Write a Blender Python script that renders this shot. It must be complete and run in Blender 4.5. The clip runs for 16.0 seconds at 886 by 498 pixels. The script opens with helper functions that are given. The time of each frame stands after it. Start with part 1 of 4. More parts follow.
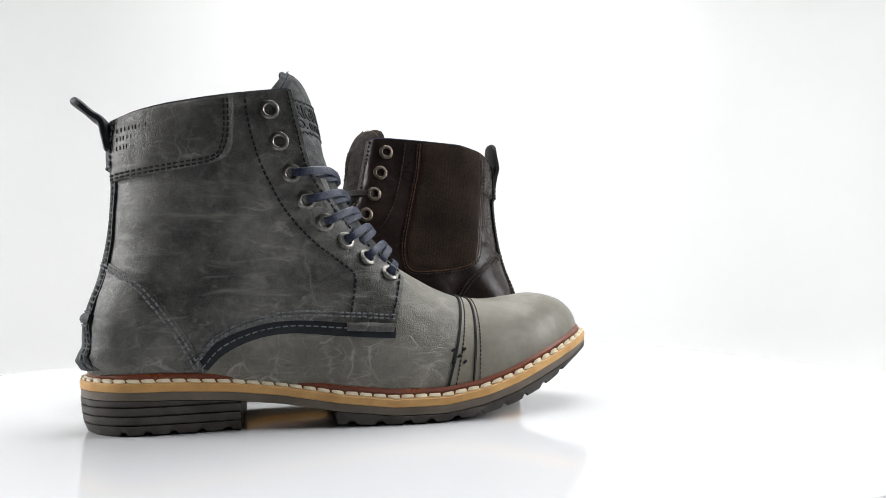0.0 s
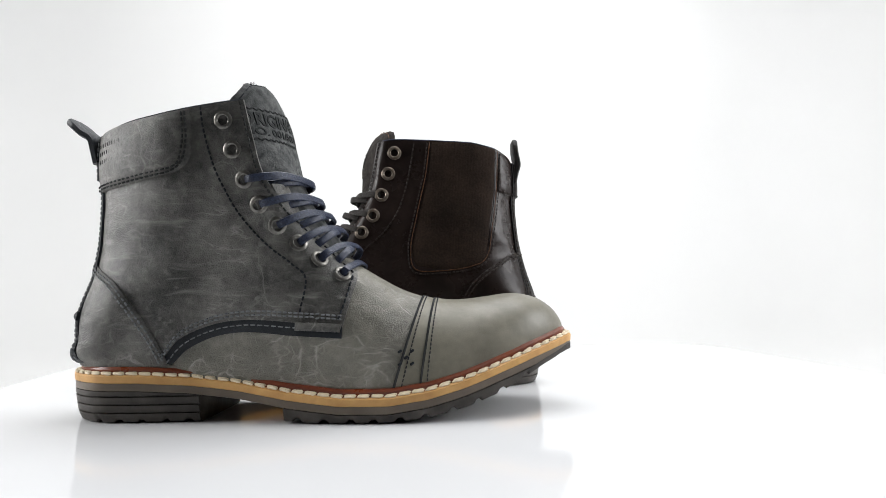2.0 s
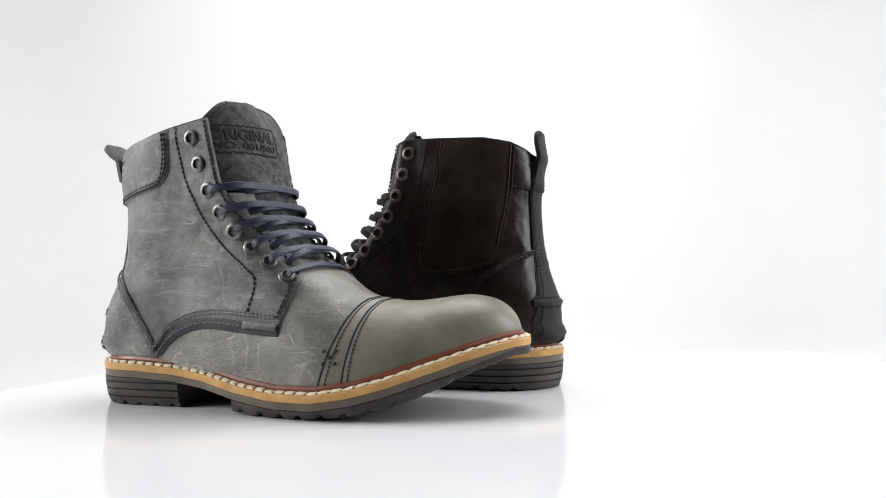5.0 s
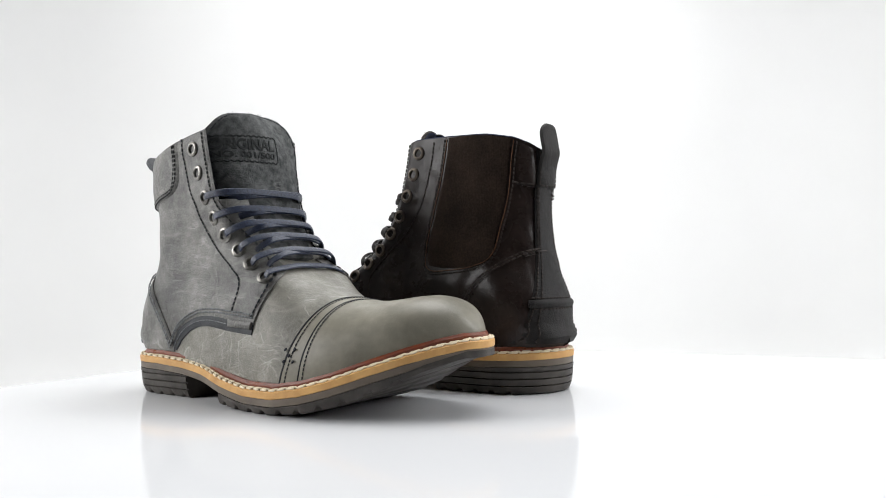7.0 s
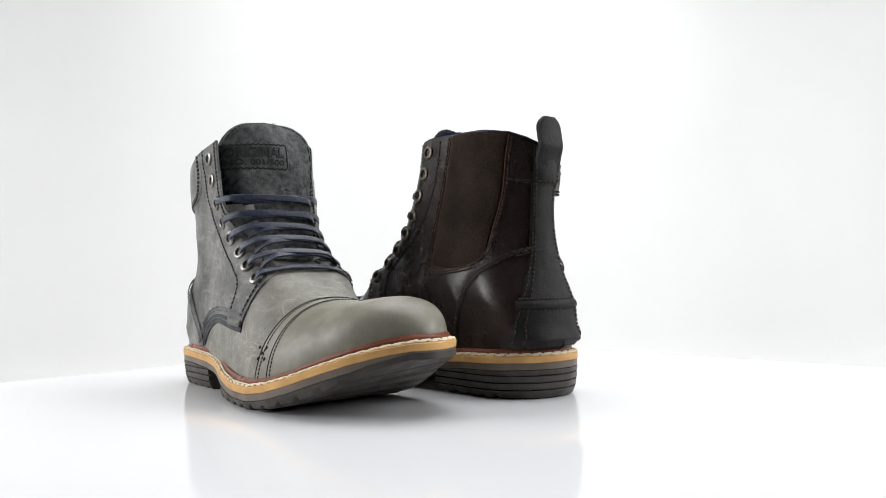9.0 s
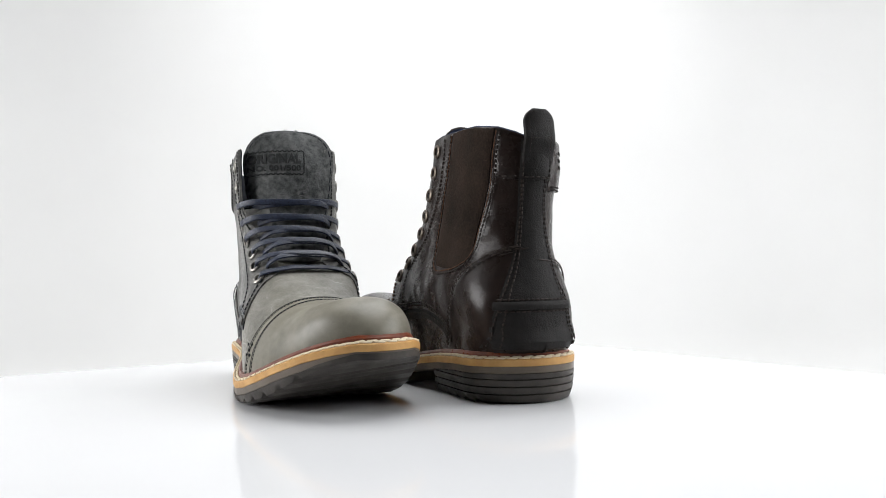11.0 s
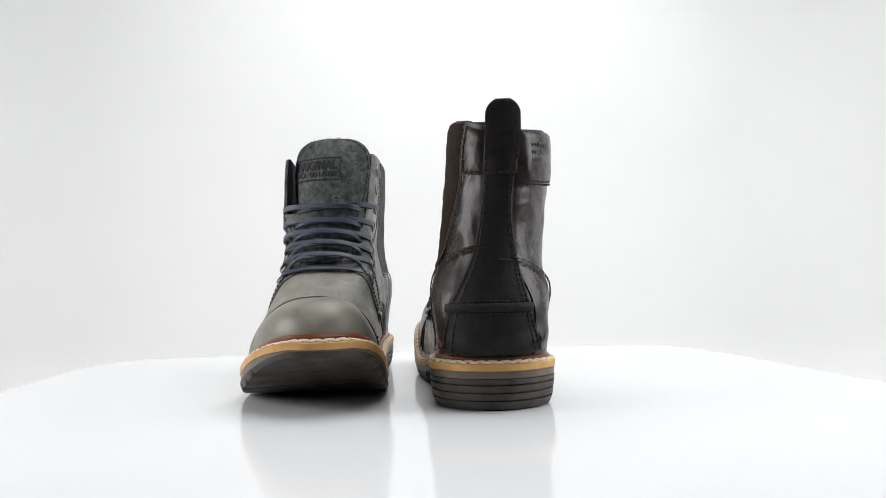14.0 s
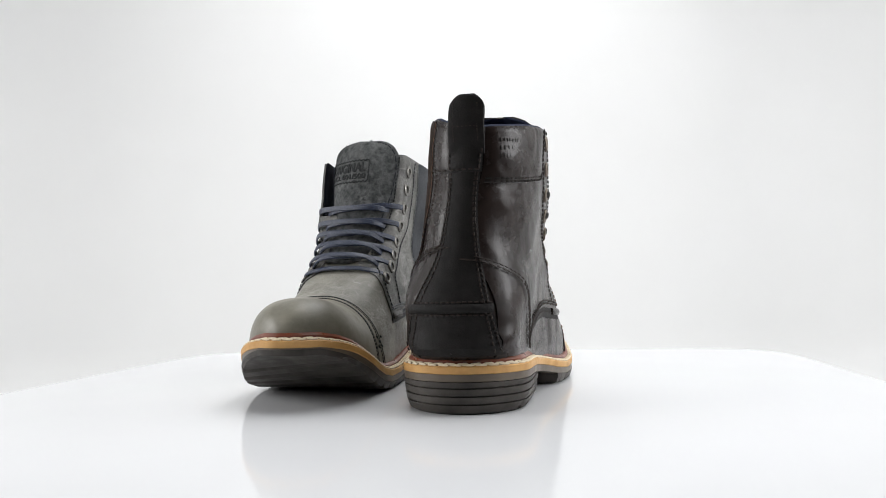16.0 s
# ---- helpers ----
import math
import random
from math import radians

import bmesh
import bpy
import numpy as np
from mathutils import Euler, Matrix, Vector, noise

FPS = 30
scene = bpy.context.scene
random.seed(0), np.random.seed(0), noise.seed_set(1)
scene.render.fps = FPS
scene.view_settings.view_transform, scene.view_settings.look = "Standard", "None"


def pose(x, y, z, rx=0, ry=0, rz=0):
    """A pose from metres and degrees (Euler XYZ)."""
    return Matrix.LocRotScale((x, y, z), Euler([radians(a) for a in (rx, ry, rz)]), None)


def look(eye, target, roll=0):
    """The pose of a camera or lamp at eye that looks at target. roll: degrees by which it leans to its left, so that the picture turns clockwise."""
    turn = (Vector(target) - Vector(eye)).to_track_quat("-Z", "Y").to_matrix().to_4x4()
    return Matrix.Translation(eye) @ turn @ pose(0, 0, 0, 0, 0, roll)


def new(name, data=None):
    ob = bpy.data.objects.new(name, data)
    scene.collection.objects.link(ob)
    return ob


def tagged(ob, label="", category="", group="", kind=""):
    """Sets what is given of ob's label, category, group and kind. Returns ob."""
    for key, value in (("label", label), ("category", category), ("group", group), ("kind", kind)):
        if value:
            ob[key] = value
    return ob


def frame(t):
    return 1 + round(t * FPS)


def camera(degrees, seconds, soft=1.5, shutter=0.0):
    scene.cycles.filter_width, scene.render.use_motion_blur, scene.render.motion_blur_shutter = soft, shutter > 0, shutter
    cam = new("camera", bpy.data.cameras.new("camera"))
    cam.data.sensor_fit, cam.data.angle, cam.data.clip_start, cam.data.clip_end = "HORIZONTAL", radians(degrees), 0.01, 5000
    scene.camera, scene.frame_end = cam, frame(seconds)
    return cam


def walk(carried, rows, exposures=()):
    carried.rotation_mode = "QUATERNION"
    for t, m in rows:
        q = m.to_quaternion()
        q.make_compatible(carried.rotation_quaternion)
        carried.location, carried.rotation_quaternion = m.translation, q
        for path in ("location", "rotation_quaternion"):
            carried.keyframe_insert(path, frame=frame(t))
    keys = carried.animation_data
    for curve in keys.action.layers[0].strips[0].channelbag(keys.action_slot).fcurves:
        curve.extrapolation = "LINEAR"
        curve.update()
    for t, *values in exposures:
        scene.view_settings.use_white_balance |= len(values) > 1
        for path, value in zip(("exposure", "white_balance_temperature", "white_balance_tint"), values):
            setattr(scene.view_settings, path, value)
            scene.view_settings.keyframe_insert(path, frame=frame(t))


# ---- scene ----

from mathutils.bvhtree import BVHTree

# ---- camera: it stands still in front of the turntable ----
EYE = Vector((0.0, -0.555, 0.0790))
AIM = EYE + Vector((math.sin(radians(2.15)), math.cos(radians(2.15)), math.tan(radians(2.714))))
cam = camera(61.73, 16.0, soft=0.8)
VIEW = look(EYE, AIM, -1.203)
walk(cam, [(0.0, VIEW), (16.0, VIEW)], exposures=[(0.0, 0.21), (7.0, 0.18), (12.5, 0.10), (16.0, 0.02)])

# ---- light: a white product tent with soft lamps ----
world = bpy.data.worlds.new("world")
scene.world = world
world.use_nodes = True
world.node_tree.nodes["Background"].inputs[0].default_value = (1.0, 1.0, 1.0, 1)
world.node_tree.nodes["Background"].inputs[1].default_value = 0.05


def area(name, eye, target, sx, sy, watts, color=(1, 1, 1)):
    lamp = bpy.data.lights.new(name, "AREA")
    lamp.shape, lamp.size, lamp.size_y, lamp.energy, lamp.color = "RECTANGLE", sx, sy, watts, color
    ob = new(name, lamp)
    ob.matrix_world = look(eye, target)
    return ob


area("softbox_top", (0.20, 0.28, 1.20), (0.10, 0.20, 0.0), 1.2, 0.9, 14, (0.98, 0.985, 1.0))
area("softbox_right", (1.00, -0.16, 0.52), (0.0, 0.0, 0.08), 0.5, 0.6, 7.4, (0.98, 0.985, 1.0))
area("softbox_left", (-1.00, -0.12, 0.43), (0.0, 0.0, 0.08), 0.45, 0.55, 7.6, (0.99, 0.985, 0.985))


# ---- materials ----
def nodes_of(name):
    m = bpy.data.materials.new(name)
    m.use_nodes = True
    nt = m.node_tree
    return m, nt, nt.nodes["Principled BSDF"]


def add(nt, kind, **values):
    n = nt.nodes.new(kind)
    for key, value in values.items():
        if key in n.inputs:
            n.inputs[key].default_value = value
    return n


def rgb(c):
    return (c[0], c[1], c[2], 1.0)


def mixer(nt, fac, a, b):
    n = nt.nodes.new("ShaderNodeMix")
    n.data_type = "RGBA"
    for slot, value in ((0, fac), (6, a), (7, b)):
        if hasattr(value, "links"):
            nt.links.new(value, n.inputs[slot])
        else:
            n.inputs[slot].default_value = value
    return n.outputs[2]


def ranged(nt, value, lo, hi, a=0.0, b=1.0):
    n = add(nt, "ShaderNodeMapRange", **{"From Min": lo, "From Max": hi, "To Min": a, "To Max": b})
    nt.links.new(value, n.inputs["Value"])
    return n.outputs["Result"]


def times(nt, a, b, op="MULTIPLY"):
    n = nt.nodes.new("ShaderNodeMath")
    n.operation = op
    for i, value in enumerate((a, b)):
        if hasattr(value, "links"):
            nt.links.new(value, n.inputs[i])
        else:
            n.inputs[i].default_value = value
    return n.outputs[0]


def surface(name, dark, light, rough=0.5, metal=0.0, scale=30.0, grain=900.0, bump=0.15, depth=0.0004, spec=0.5, rough_var=0.1):
    """Two tones in large blotches, fine grain in relief, uneven gloss."""
    m, nt, p = nodes_of(name)
    tc = nt.nodes.new("ShaderNodeTexCoord")
    big = add(nt, "ShaderNodeTexNoise", Scale=scale, Detail=5.0, Roughness=0.6)
    fine = add(nt, "ShaderNodeTexNoise", Scale=grain, Detail=3.0)
    for n in (big, fine):
        nt.links.new(tc.outputs["Object"], n.inputs["Vector"])
    f = ranged(nt, big.outputs["Fac"], 0.3, 0.7)
    nt.links.new(mixer(nt, f, rgb(dark), rgb(light)), p.inputs["Base Color"])
    nt.links.new(ranged(nt, big.outputs["Fac"], 0.3, 0.7, rough + rough_var, rough - rough_var), p.inputs["Roughness"])
    p.inputs["Metallic"].default_value = metal
    p.inputs["Specular IOR Level"].default_value = spec
    b = add(nt, "ShaderNodeBump", Strength=bump, Distance=depth)
    nt.links.new(fine.outputs["Fac"], b.inputs["Height"])
    nt.links.new(b.outputs["Normal"], p.inputs["Normal"])
    return m


def leather(name, dark, light, crease, rough, crease_amount=0.6, gloss=0.35, pebble=1500.0, blotch=17.0, bump=0.6, wrinkle=1.0, web=0.5, scuffs=0.5):
    """Waxed leather: cloudy tones, pale creases where the wax has cracked, soft wrinkles and fine pebble grain."""
    m, nt, p = nodes_of(name)
    tc = nt.nodes.new("ShaderNodeTexCoord")

    def tex(scale, detail, roughness=0.55, distortion=0.0):
        n = add(nt, "ShaderNodeTexNoise", Scale=scale, Detail=detail, Roughness=roughness, Distortion=distortion)
        nt.links.new(tc.outputs["Object"], n.inputs["Vector"])
        return n.outputs["Fac"]

    stretch = add(nt, "ShaderNodeMapping", Scale=(0.75, 1.0, 1.9), Rotation=(0.0, 0.35, 0.0))
    nt.links.new(tc.outputs["Object"], stretch.inputs["Vector"])

    def veins(scale, width, strength):
        n = add(nt, "ShaderNodeTexNoise", Scale=scale, Detail=3.5, Roughness=0.55, Distortion=0.3)
        nt.links.new(stretch.outputs["Vector"], n.inputs["Vector"])
        d = times(nt, times(nt, n.outputs["Fac"], -0.5, "ADD"), 0.0, "ABSOLUTE")
        return ranged(nt, d, 0.0, width, strength, 0.0)

    cloud, fine_cloud = tex(blotch, 5.0, 0.58), tex(160.0, 4.0, 0.6)
    zone = ranged(nt, tex(16.0, 4.0), 0.46, 0.62)
    zone2 = ranged(nt, tex(27.0, 4.0), 0.50, 0.66)
    lines = times(nt, times(nt, veins(34.0, 0.030, 0.8), zone), times(nt, veins(95.0, 0.055, 0.5), zone2), "MAXIMUM")
    speck = times(nt, ranged(nt, fine_cloud, 0.54, 0.70), 0.20)
    drawn = add(nt, "ShaderNodeMapping", Scale=(26.0, 26.0, 130.0), Rotation=(0.0, 0.30, 0.0))
    nt.links.new(tc.outputs["Object"], drawn.inputs["Vector"])
    streak = add(nt, "ShaderNodeTexNoise", Scale=1.0, Detail=5.0, Roughness=0.62, Distortion=0.8)
    nt.links.new(drawn.outputs["Vector"], streak.inputs["Vector"])
    scuff = times(nt, ranged(nt, streak.outputs["Fac"], 0.53, 0.72), 0.55)
    mottle = tex(62.0, 6.0, 0.68, 0.3)
    warp = nt.nodes.new("ShaderNodeVectorMath")
    warp.operation = "MULTIPLY_ADD"
    shove = add(nt, "ShaderNodeTexNoise", Scale=60.0, Detail=3.0)
    nt.links.new(tc.outputs["Object"], shove.inputs["Vector"])
    nt.links.new(shove.outputs["Color"], warp.inputs[0])
    warp.inputs[1].default_value = (0.015, 0.015, 0.015)
    nt.links.new(tc.outputs["Object"], warp.inputs[2])

    def crackle(scale, width):
        n = add(nt, "ShaderNodeTexVoronoi", Scale=scale)
        n.feature = "DISTANCE_TO_EDGE"
        nt.links.new(warp.outputs[0], n.inputs["Vector"])
        return ranged(nt, n.outputs["Distance"], 0.0, width, 1.0, 0.0)

    zone3 = ranged(nt, tex(15.0, 4.0), 0.38, 0.58)
    broken = ranged(nt, tex(85.0, 4.0), 0.40, 0.62)
    net = times(nt, times(nt, crackle(36.0, 0.034), broken), times(nt, times(nt, crackle(120.0, 0.07), broken), 0.5), "MAXIMUM")
    crinkle = times(nt, times(nt, net, zone3), times(nt, crackle(430.0, 0.16), 0.14), "MAXIMUM")
    lines = times(nt, times(nt, lines, ranged(nt, tex(70.0, 4.0), 0.38, 0.66)), times(nt, crinkle, web), "MAXIMUM")
    tone = times(nt, times(nt, times(nt, cloud, 0.52), times(nt, mottle, 0.33), "ADD"), times(nt, fine_cloud, 0.15), "ADD")
    base = mixer(nt, ranged(nt, tone, 0.39, 0.61), rgb(dark), rgb(light))
    stain = times(nt, ranged(nt, tex(11.0, 4.0, 0.6, 0.4), 0.48, 0.66), 0.55)
    base = mixer(nt, stain, base, rgb([v * 0.55 for v in dark]))
    base = mixer(nt, times(nt, times(nt, lines, times(nt, speck, times(nt, scuff, scuffs), "MAXIMUM"), "MAXIMUM"), crease_amount), base, rgb(crease))
    nt.links.new(base, p.inputs["Base Color"])
    nt.links.new(ranged(nt, tone, 0.35, 0.65, rough + 0.1, rough - 0.08), p.inputs["Roughness"])
    p.inputs["Specular IOR Level"].default_value = gloss
    grain = add(nt, "ShaderNodeTexVoronoi", Scale=pebble)
    nt.links.new(tc.outputs["Object"], grain.inputs["Vector"])
    high = times(nt, times(nt, grain.outputs["Distance"], 0.25), times(nt, times(nt, lines, times(nt, crinkle, 0.5), "MAXIMUM"), -0.45), "ADD")
    high = times(nt, high, times(nt, times(nt, fine_cloud, 0.6), times(nt, mottle, 0.7), "ADD"), "ADD")
    b = add(nt, "ShaderNodeBump", Strength=bump, Distance=0.0008)
    nt.links.new(high, b.inputs["Height"])
    folds = add(nt, "ShaderNodeBump", Strength=0.6, Distance=0.0040 * wrinkle)
    nt.links.new(tex(26.0, 2.0, 0.45, 0.4), folds.inputs["Height"])
    nt.links.new(b.outputs["Normal"], folds.inputs["Normal"])
    nt.links.new(folds.outputs["Normal"], p.inputs["Normal"])
    return m


def ribbed(name, dark, light, rough, scale):
    """Elastic webbing: fine vertical ribs over a weave."""
    m, nt, p = nodes_of(name)
    tc = nt.nodes.new("ShaderNodeTexCoord")
    rib = add(nt, "ShaderNodeTexWave", Scale=scale, Distortion=1.2, Detail=2.0)
    rib.bands_direction = "X"
    fine = add(nt, "ShaderNodeTexNoise", Scale=700.0, Detail=3.0)
    big = add(nt, "ShaderNodeTexNoise", Scale=35.0, Detail=4.0)
    for n in (rib, fine, big):
        nt.links.new(tc.outputs["Object"], n.inputs["Vector"])
    f = times(nt, times(nt, rib.outputs["Fac"], 0.04), times(nt, times(nt, big.outputs["Fac"], 0.5), times(nt, fine.outputs["Fac"], 0.4), "ADD"), "ADD")
    f = ranged(nt, f, 0.35, 0.65)
    nt.links.new(mixer(nt, f, rgb(dark), rgb(light)), p.inputs["Base Color"])
    p.inputs["Roughness"].default_value = rough
    p.inputs["Specular IOR Level"].default_value = 0.12
    b = add(nt, "ShaderNodeBump", Strength=0.8, Distance=0.0005)
    nt.links.new(times(nt, times(nt, rib.outputs["Fac"], 0.10), fine.outputs["Fac"], "ADD"), b.inputs["Height"])
    nt.links.new(b.outputs["Normal"], p.inputs["Normal"])
    return m


M_WELT = surface("tan_leather_edge", (0.48, 0.25, 0.075), (0.67, 0.385, 0.13), 0.5, scale=60, grain=500, bump=0.3)
M_RAND = surface("oxblood_leather", (0.13, 0.028, 0.012), (0.22, 0.055, 0.02), 0.34, scale=80)
M_MID = surface("smoky_midsole", (0.10, 0.080, 0.062), (0.16, 0.128, 0.096), 0.42, scale=40, spec=0.35)
M_RUBBER = surface("black_brown_rubber", (0.034, 0.030, 0.027), (0.085, 0.076, 0.067), 0.5, scale=50, grain=700, bump=0.35, spec=0.25)
M_CREAM = surface("cream_thread", (0.62, 0.5, 0.33), (0.85, 0.76, 0.58), 0.7, scale=200, grain=1500, bump=0.5)
M_HOLE_SHADE = surface("eyelet_hole_shade", (0.006, 0.006, 0.007), (0.01, 0.01, 0.011), 0.8)
M_ANTIQUE = surface("antique_metal", (0.13, 0.125, 0.115), (0.28, 0.27, 0.25), 0.42, 1.0, scale=300)
M_BRASS = surface("bronze_metal", (0.11, 0.092, 0.075), (0.22, 0.185, 0.155), 0.45, 1.0, scale=300)

GREY = dict(
    vamp=leather("grey_vamp_leather", (0.132, 0.126, 0.105), (0.276, 0.265, 0.224), (0.50, 0.48, 0.43), 0.36, 0.8, 0.40, web=0.75, bump=1.0, scuffs=0.6),
    toe=leather("burnished_grey_toe_leather", (0.180, 0.168, 0.130), (0.292, 0.275, 0.222), (0.36, 0.34, 0.29), 0.40, 0.25, 0.36, blotch=22, bump=0.18, wrinkle=0.35),
    quarter=leather("charcoal_grey_leather", (0.038, 0.038, 0.036), (0.176, 0.171, 0.157), (0.40, 0.39, 0.365), 0.36, 0.85, 0.40, web=0.6, bump=1.0, wrinkle=1.5, scuffs=0.9),
    back=leather("navy_black_leather", (0.012, 0.015, 0.019), (0.028, 0.032, 0.038), (0.06, 0.065, 0.07), 0.5, 0.3, 0.28, wrinkle=0.3),
    tongue=leather("grey_suede", (0.034, 0.037, 0.038), (0.125, 0.129, 0.128), (0.22, 0.22, 0.215), 0.8, 0.6, 0.18, bump=1.0, blotch=230, web=0.2, scuffs=0.2),
    elastic=ribbed("charcoal_elastic", (0.040, 0.043, 0.047), (0.085, 0.089, 0.095), 0.85, 260),
    lace=surface("navy_waxed_lace", (0.006, 0.009, 0.022), (0.040, 0.054, 0.098), 0.38, scale=900, grain=1600, bump=0.9, spec=0.5),
    thread=surface("slate_thread", (0.09, 0.097, 0.104), (0.24, 0.25, 0.26), 0.7, scale=300),
    dark_thread=surface("ink_thread", (0.010, 0.012, 0.016), (0.02, 0.024, 0.03), 0.7, scale=300, spec=0.2),
    lining=surface("charcoal_lining", (0.012, 0.014, 0.018), (0.022, 0.025, 0.033), 0.85, spec=0.2),
    mark=surface("pressed_charcoal", (0.022, 0.024, 0.025), (0.04, 0.042, 0.042), 0.8, spec=0.15),
    metal=M_ANTIQUE)
BROWN = dict(
    vamp=leather("brown_vamp_leather", (0.013, 0.0085, 0.0072), (0.030, 0.0205, 0.0175), (0.05, 0.037, 0.032), 0.27, 0.3, 0.30, bump=0.35, wrinkle=1.8),
    toe=leather("dark_brown_toe_leather", (0.014, 0.009, 0.0075), (0.028, 0.019, 0.016), (0.05, 0.037, 0.032), 0.25, 0.1, 0.5, bump=0.2, wrinkle=0.5),
    quarter=leather("espresso_leather", (0.012, 0.0080, 0.0070), (0.029, 0.0200, 0.0175), (0.05, 0.038, 0.034), 0.26, 0.3, 0.24, bump=0.32, wrinkle=2.0),
    back=leather("black_brown_leather", (0.008, 0.0072, 0.007), (0.020, 0.018, 0.017), (0.03, 0.027, 0.026), 0.55, 0.3, 0.17, bump=1.0, wrinkle=0.25, pebble=1100.0),
    tongue=leather("brown_suede", (0.014, 0.012, 0.011), (0.045, 0.039, 0.035), (0.07, 0.062, 0.055), 0.8, 0.4, 0.15, bump=1.0, blotch=230),
    elastic=ribbed("brown_elastic", (0.012, 0.0075, 0.005), (0.040, 0.026, 0.019), 0.85, 260),
    lace=surface("brown_waxed_lace", (0.009, 0.007, 0.006), (0.025, 0.020, 0.017), 0.58, scale=700, grain=1500, bump=0.9, spec=0.22),
    thread=surface("dark_brown_thread", (0.012, 0.008, 0.006), (0.03, 0.02, 0.015), 0.6, scale=300, spec=0.3),
    dark_thread=surface("rust_thread", (0.05, 0.020, 0.008), (0.12, 0.05, 0.018), 0.6, scale=300, spec=0.3),
    lining=surface("blue_lining", (0.012, 0.016, 0.035), (0.025, 0.032, 0.065), 0.85, spec=0.2),
    mark=surface("pressed_brown", (0.012, 0.010, 0.009), (0.022, 0.019, 0.017), 0.8, spec=0.15),
    metal=M_BRASS)

M_TABLE, nt_, p_ = nodes_of("white_gloss_acrylic")
p_.inputs["Base Color"].default_value = (0.695, 0.704, 0.718, 1)
sm_ = add(nt_, "ShaderNodeTexNoise", Scale=9.0, Detail=4.0)
nt_.links.new(ranged(nt_, sm_.outputs["Fac"], 0.3, 0.7, 0.05, 0.09), p_.inputs["Roughness"])
p_.inputs["IOR"].default_value = 1.24
M_STUDIO = surface("grey_studio_paint", (0.10, 0.10, 0.10), (0.13, 0.13, 0.13), 0.9, scale=3, grain=200)
M_PAPER = surface("white_backdrop_paper", (0.748, 0.750, 0.745), (0.774, 0.776, 0.771), 0.9, scale=3, grain=300, bump=0.05, spec=0.1)


# ---- mesh helpers ----
def obj(name, verts, faces, material, parent=None, label="", smooth=True):
    me = bpy.data.meshes.new(name)
    me.from_pydata([tuple(v) for v in verts], [], faces)
    for m in (material if isinstance(material, (list, tuple)) else [material]):
        me.materials.append(m)
    bm = bmesh.new()
    bm.from_mesh(me)
    bmesh.ops.recalc_face_normals(bm, faces=bm.faces)
    bm.to_mesh(me)
    bm.free()
    if smooth:
        me.polygons.foreach_set("use_smooth", [True] * len(me.polygons))
        me.set_sharp_from_angle(angle=radians(38))
    ob = new(name, me)
    ob.parent = parent
    if label:
        ob["label"] = label
    return ob


def part(name, bm, material, parent, label=""):
    me = bpy.data.meshes.new(name)
    bm.to_mesh(me)
    bm.free()
    for m in (material if isinstance(material, (list, tuple)) else [material]):
        me.materials.append(m)
    me.polygons.foreach_set("use_smooth", [True] * len(me.polygons))
    me.set_sharp_from_angle(angle=radians(38))
    ob = new(name, me)
    ob.parent = parent
    if label:
        ob["label"] = label
    return ob


def step(a, b, x):
    k = min(max((x - a) / (b - a), 0.0), 1.0)
    return k * k * (3 - 2 * k)


def spline(pts, n):
    """n points at even steps along a smooth curve through pts (any dimension)."""
    pts = [np.array(p, float) for p in pts]
    if len(pts) == 2:
        return [pts[0] + (pts[1] - pts[0]) * i / (n - 1) for i in range(n)]
    ext = [2 * pts[0] - pts[1], *pts, 2 * pts[-1] - pts[-2]]
    fine = []
    for i in range(1, len(ext) - 2):
        p0, p1, p2, p3 = ext[i - 1:i + 3]
        for j in range(14):
            t = j / 14
            fine.append(0.5 * (2 * p1 + (p2 - p0) * t + (2 * p0 - 5 * p1 + 4 * p2 - p3) * t * t + (3 * p1 - p0 - 3 * p2 + p3) * t ** 3))
    fine.append(pts[-1])
    fine = np.array(fine)
    d = np.r_[0, np.cumsum(np.linalg.norm(np.diff(fine, axis=0), axis=1))]
    at = np.linspace(0, d[-1], n)
    return list(np.array([np.interp(at, d, fine[:, k]) for k in range(fine.shape[1])]).T)


def lookup(xs, ys):
    return lambda x: float(np.interp(x, xs, ys))


# ---- the boot's last: sole outline and upper surface, toe along +x, left along +y ----
LENGTH, W_HEEL, W_LAT, W_MED, TOE_IN, TOE_TILT = 0.3184, 0.0420, 0.0533, 0.0550, 0.0190, 0.25
F_X = [0, .012, .04, .10, .2, .32, .45, .6, .68, .78, .88, .95, .985, 1.0]
F_LAT = [0, .40, .70, .97, 1.0, 1.0, 1.0, 1.0, 1.0, .93, .74, .50, .27, 0]
F_MED = [0, .40, .70, .97, 1.0, .96, .94, .98, 1.0, .98, .845, .59, .32, 0]
F_W = [math.acos(1 - 2 * f) / math.pi for f in F_X]
smooth_lat = np.array(spline(list(zip(F_W, F_LAT)), 200))
smooth_med = np.array(spline(list(zip(F_W, F_MED)), 200))


def edge_at(w, side, waist=0.0):
    """Sole edge at w (0 heel .. 1 toe); side -1 lateral, +1 medial; waist: how far the shank is drawn in on the lateral side."""
    u = (1 - math.cos(math.pi * w)) / 2
    table = smooth_lat if side < 0 else smooth_med
    k = step(0.2, 0.65, u)
    width = max(float(np.interp(w, table[:, 0], table[:, 1])), 0.0) * (W_HEEL * (1 - k) + (W_LAT if side < 0 else W_MED) * k)
    width *= 1 - (waist * math.exp(-((u - 0.33) / 0.10) ** 2) if side < 0 else 0.0)
    return np.array([u * LENGTH, side * width + TOE_IN * max((u - 0.55) / 0.45, 0) ** 2])


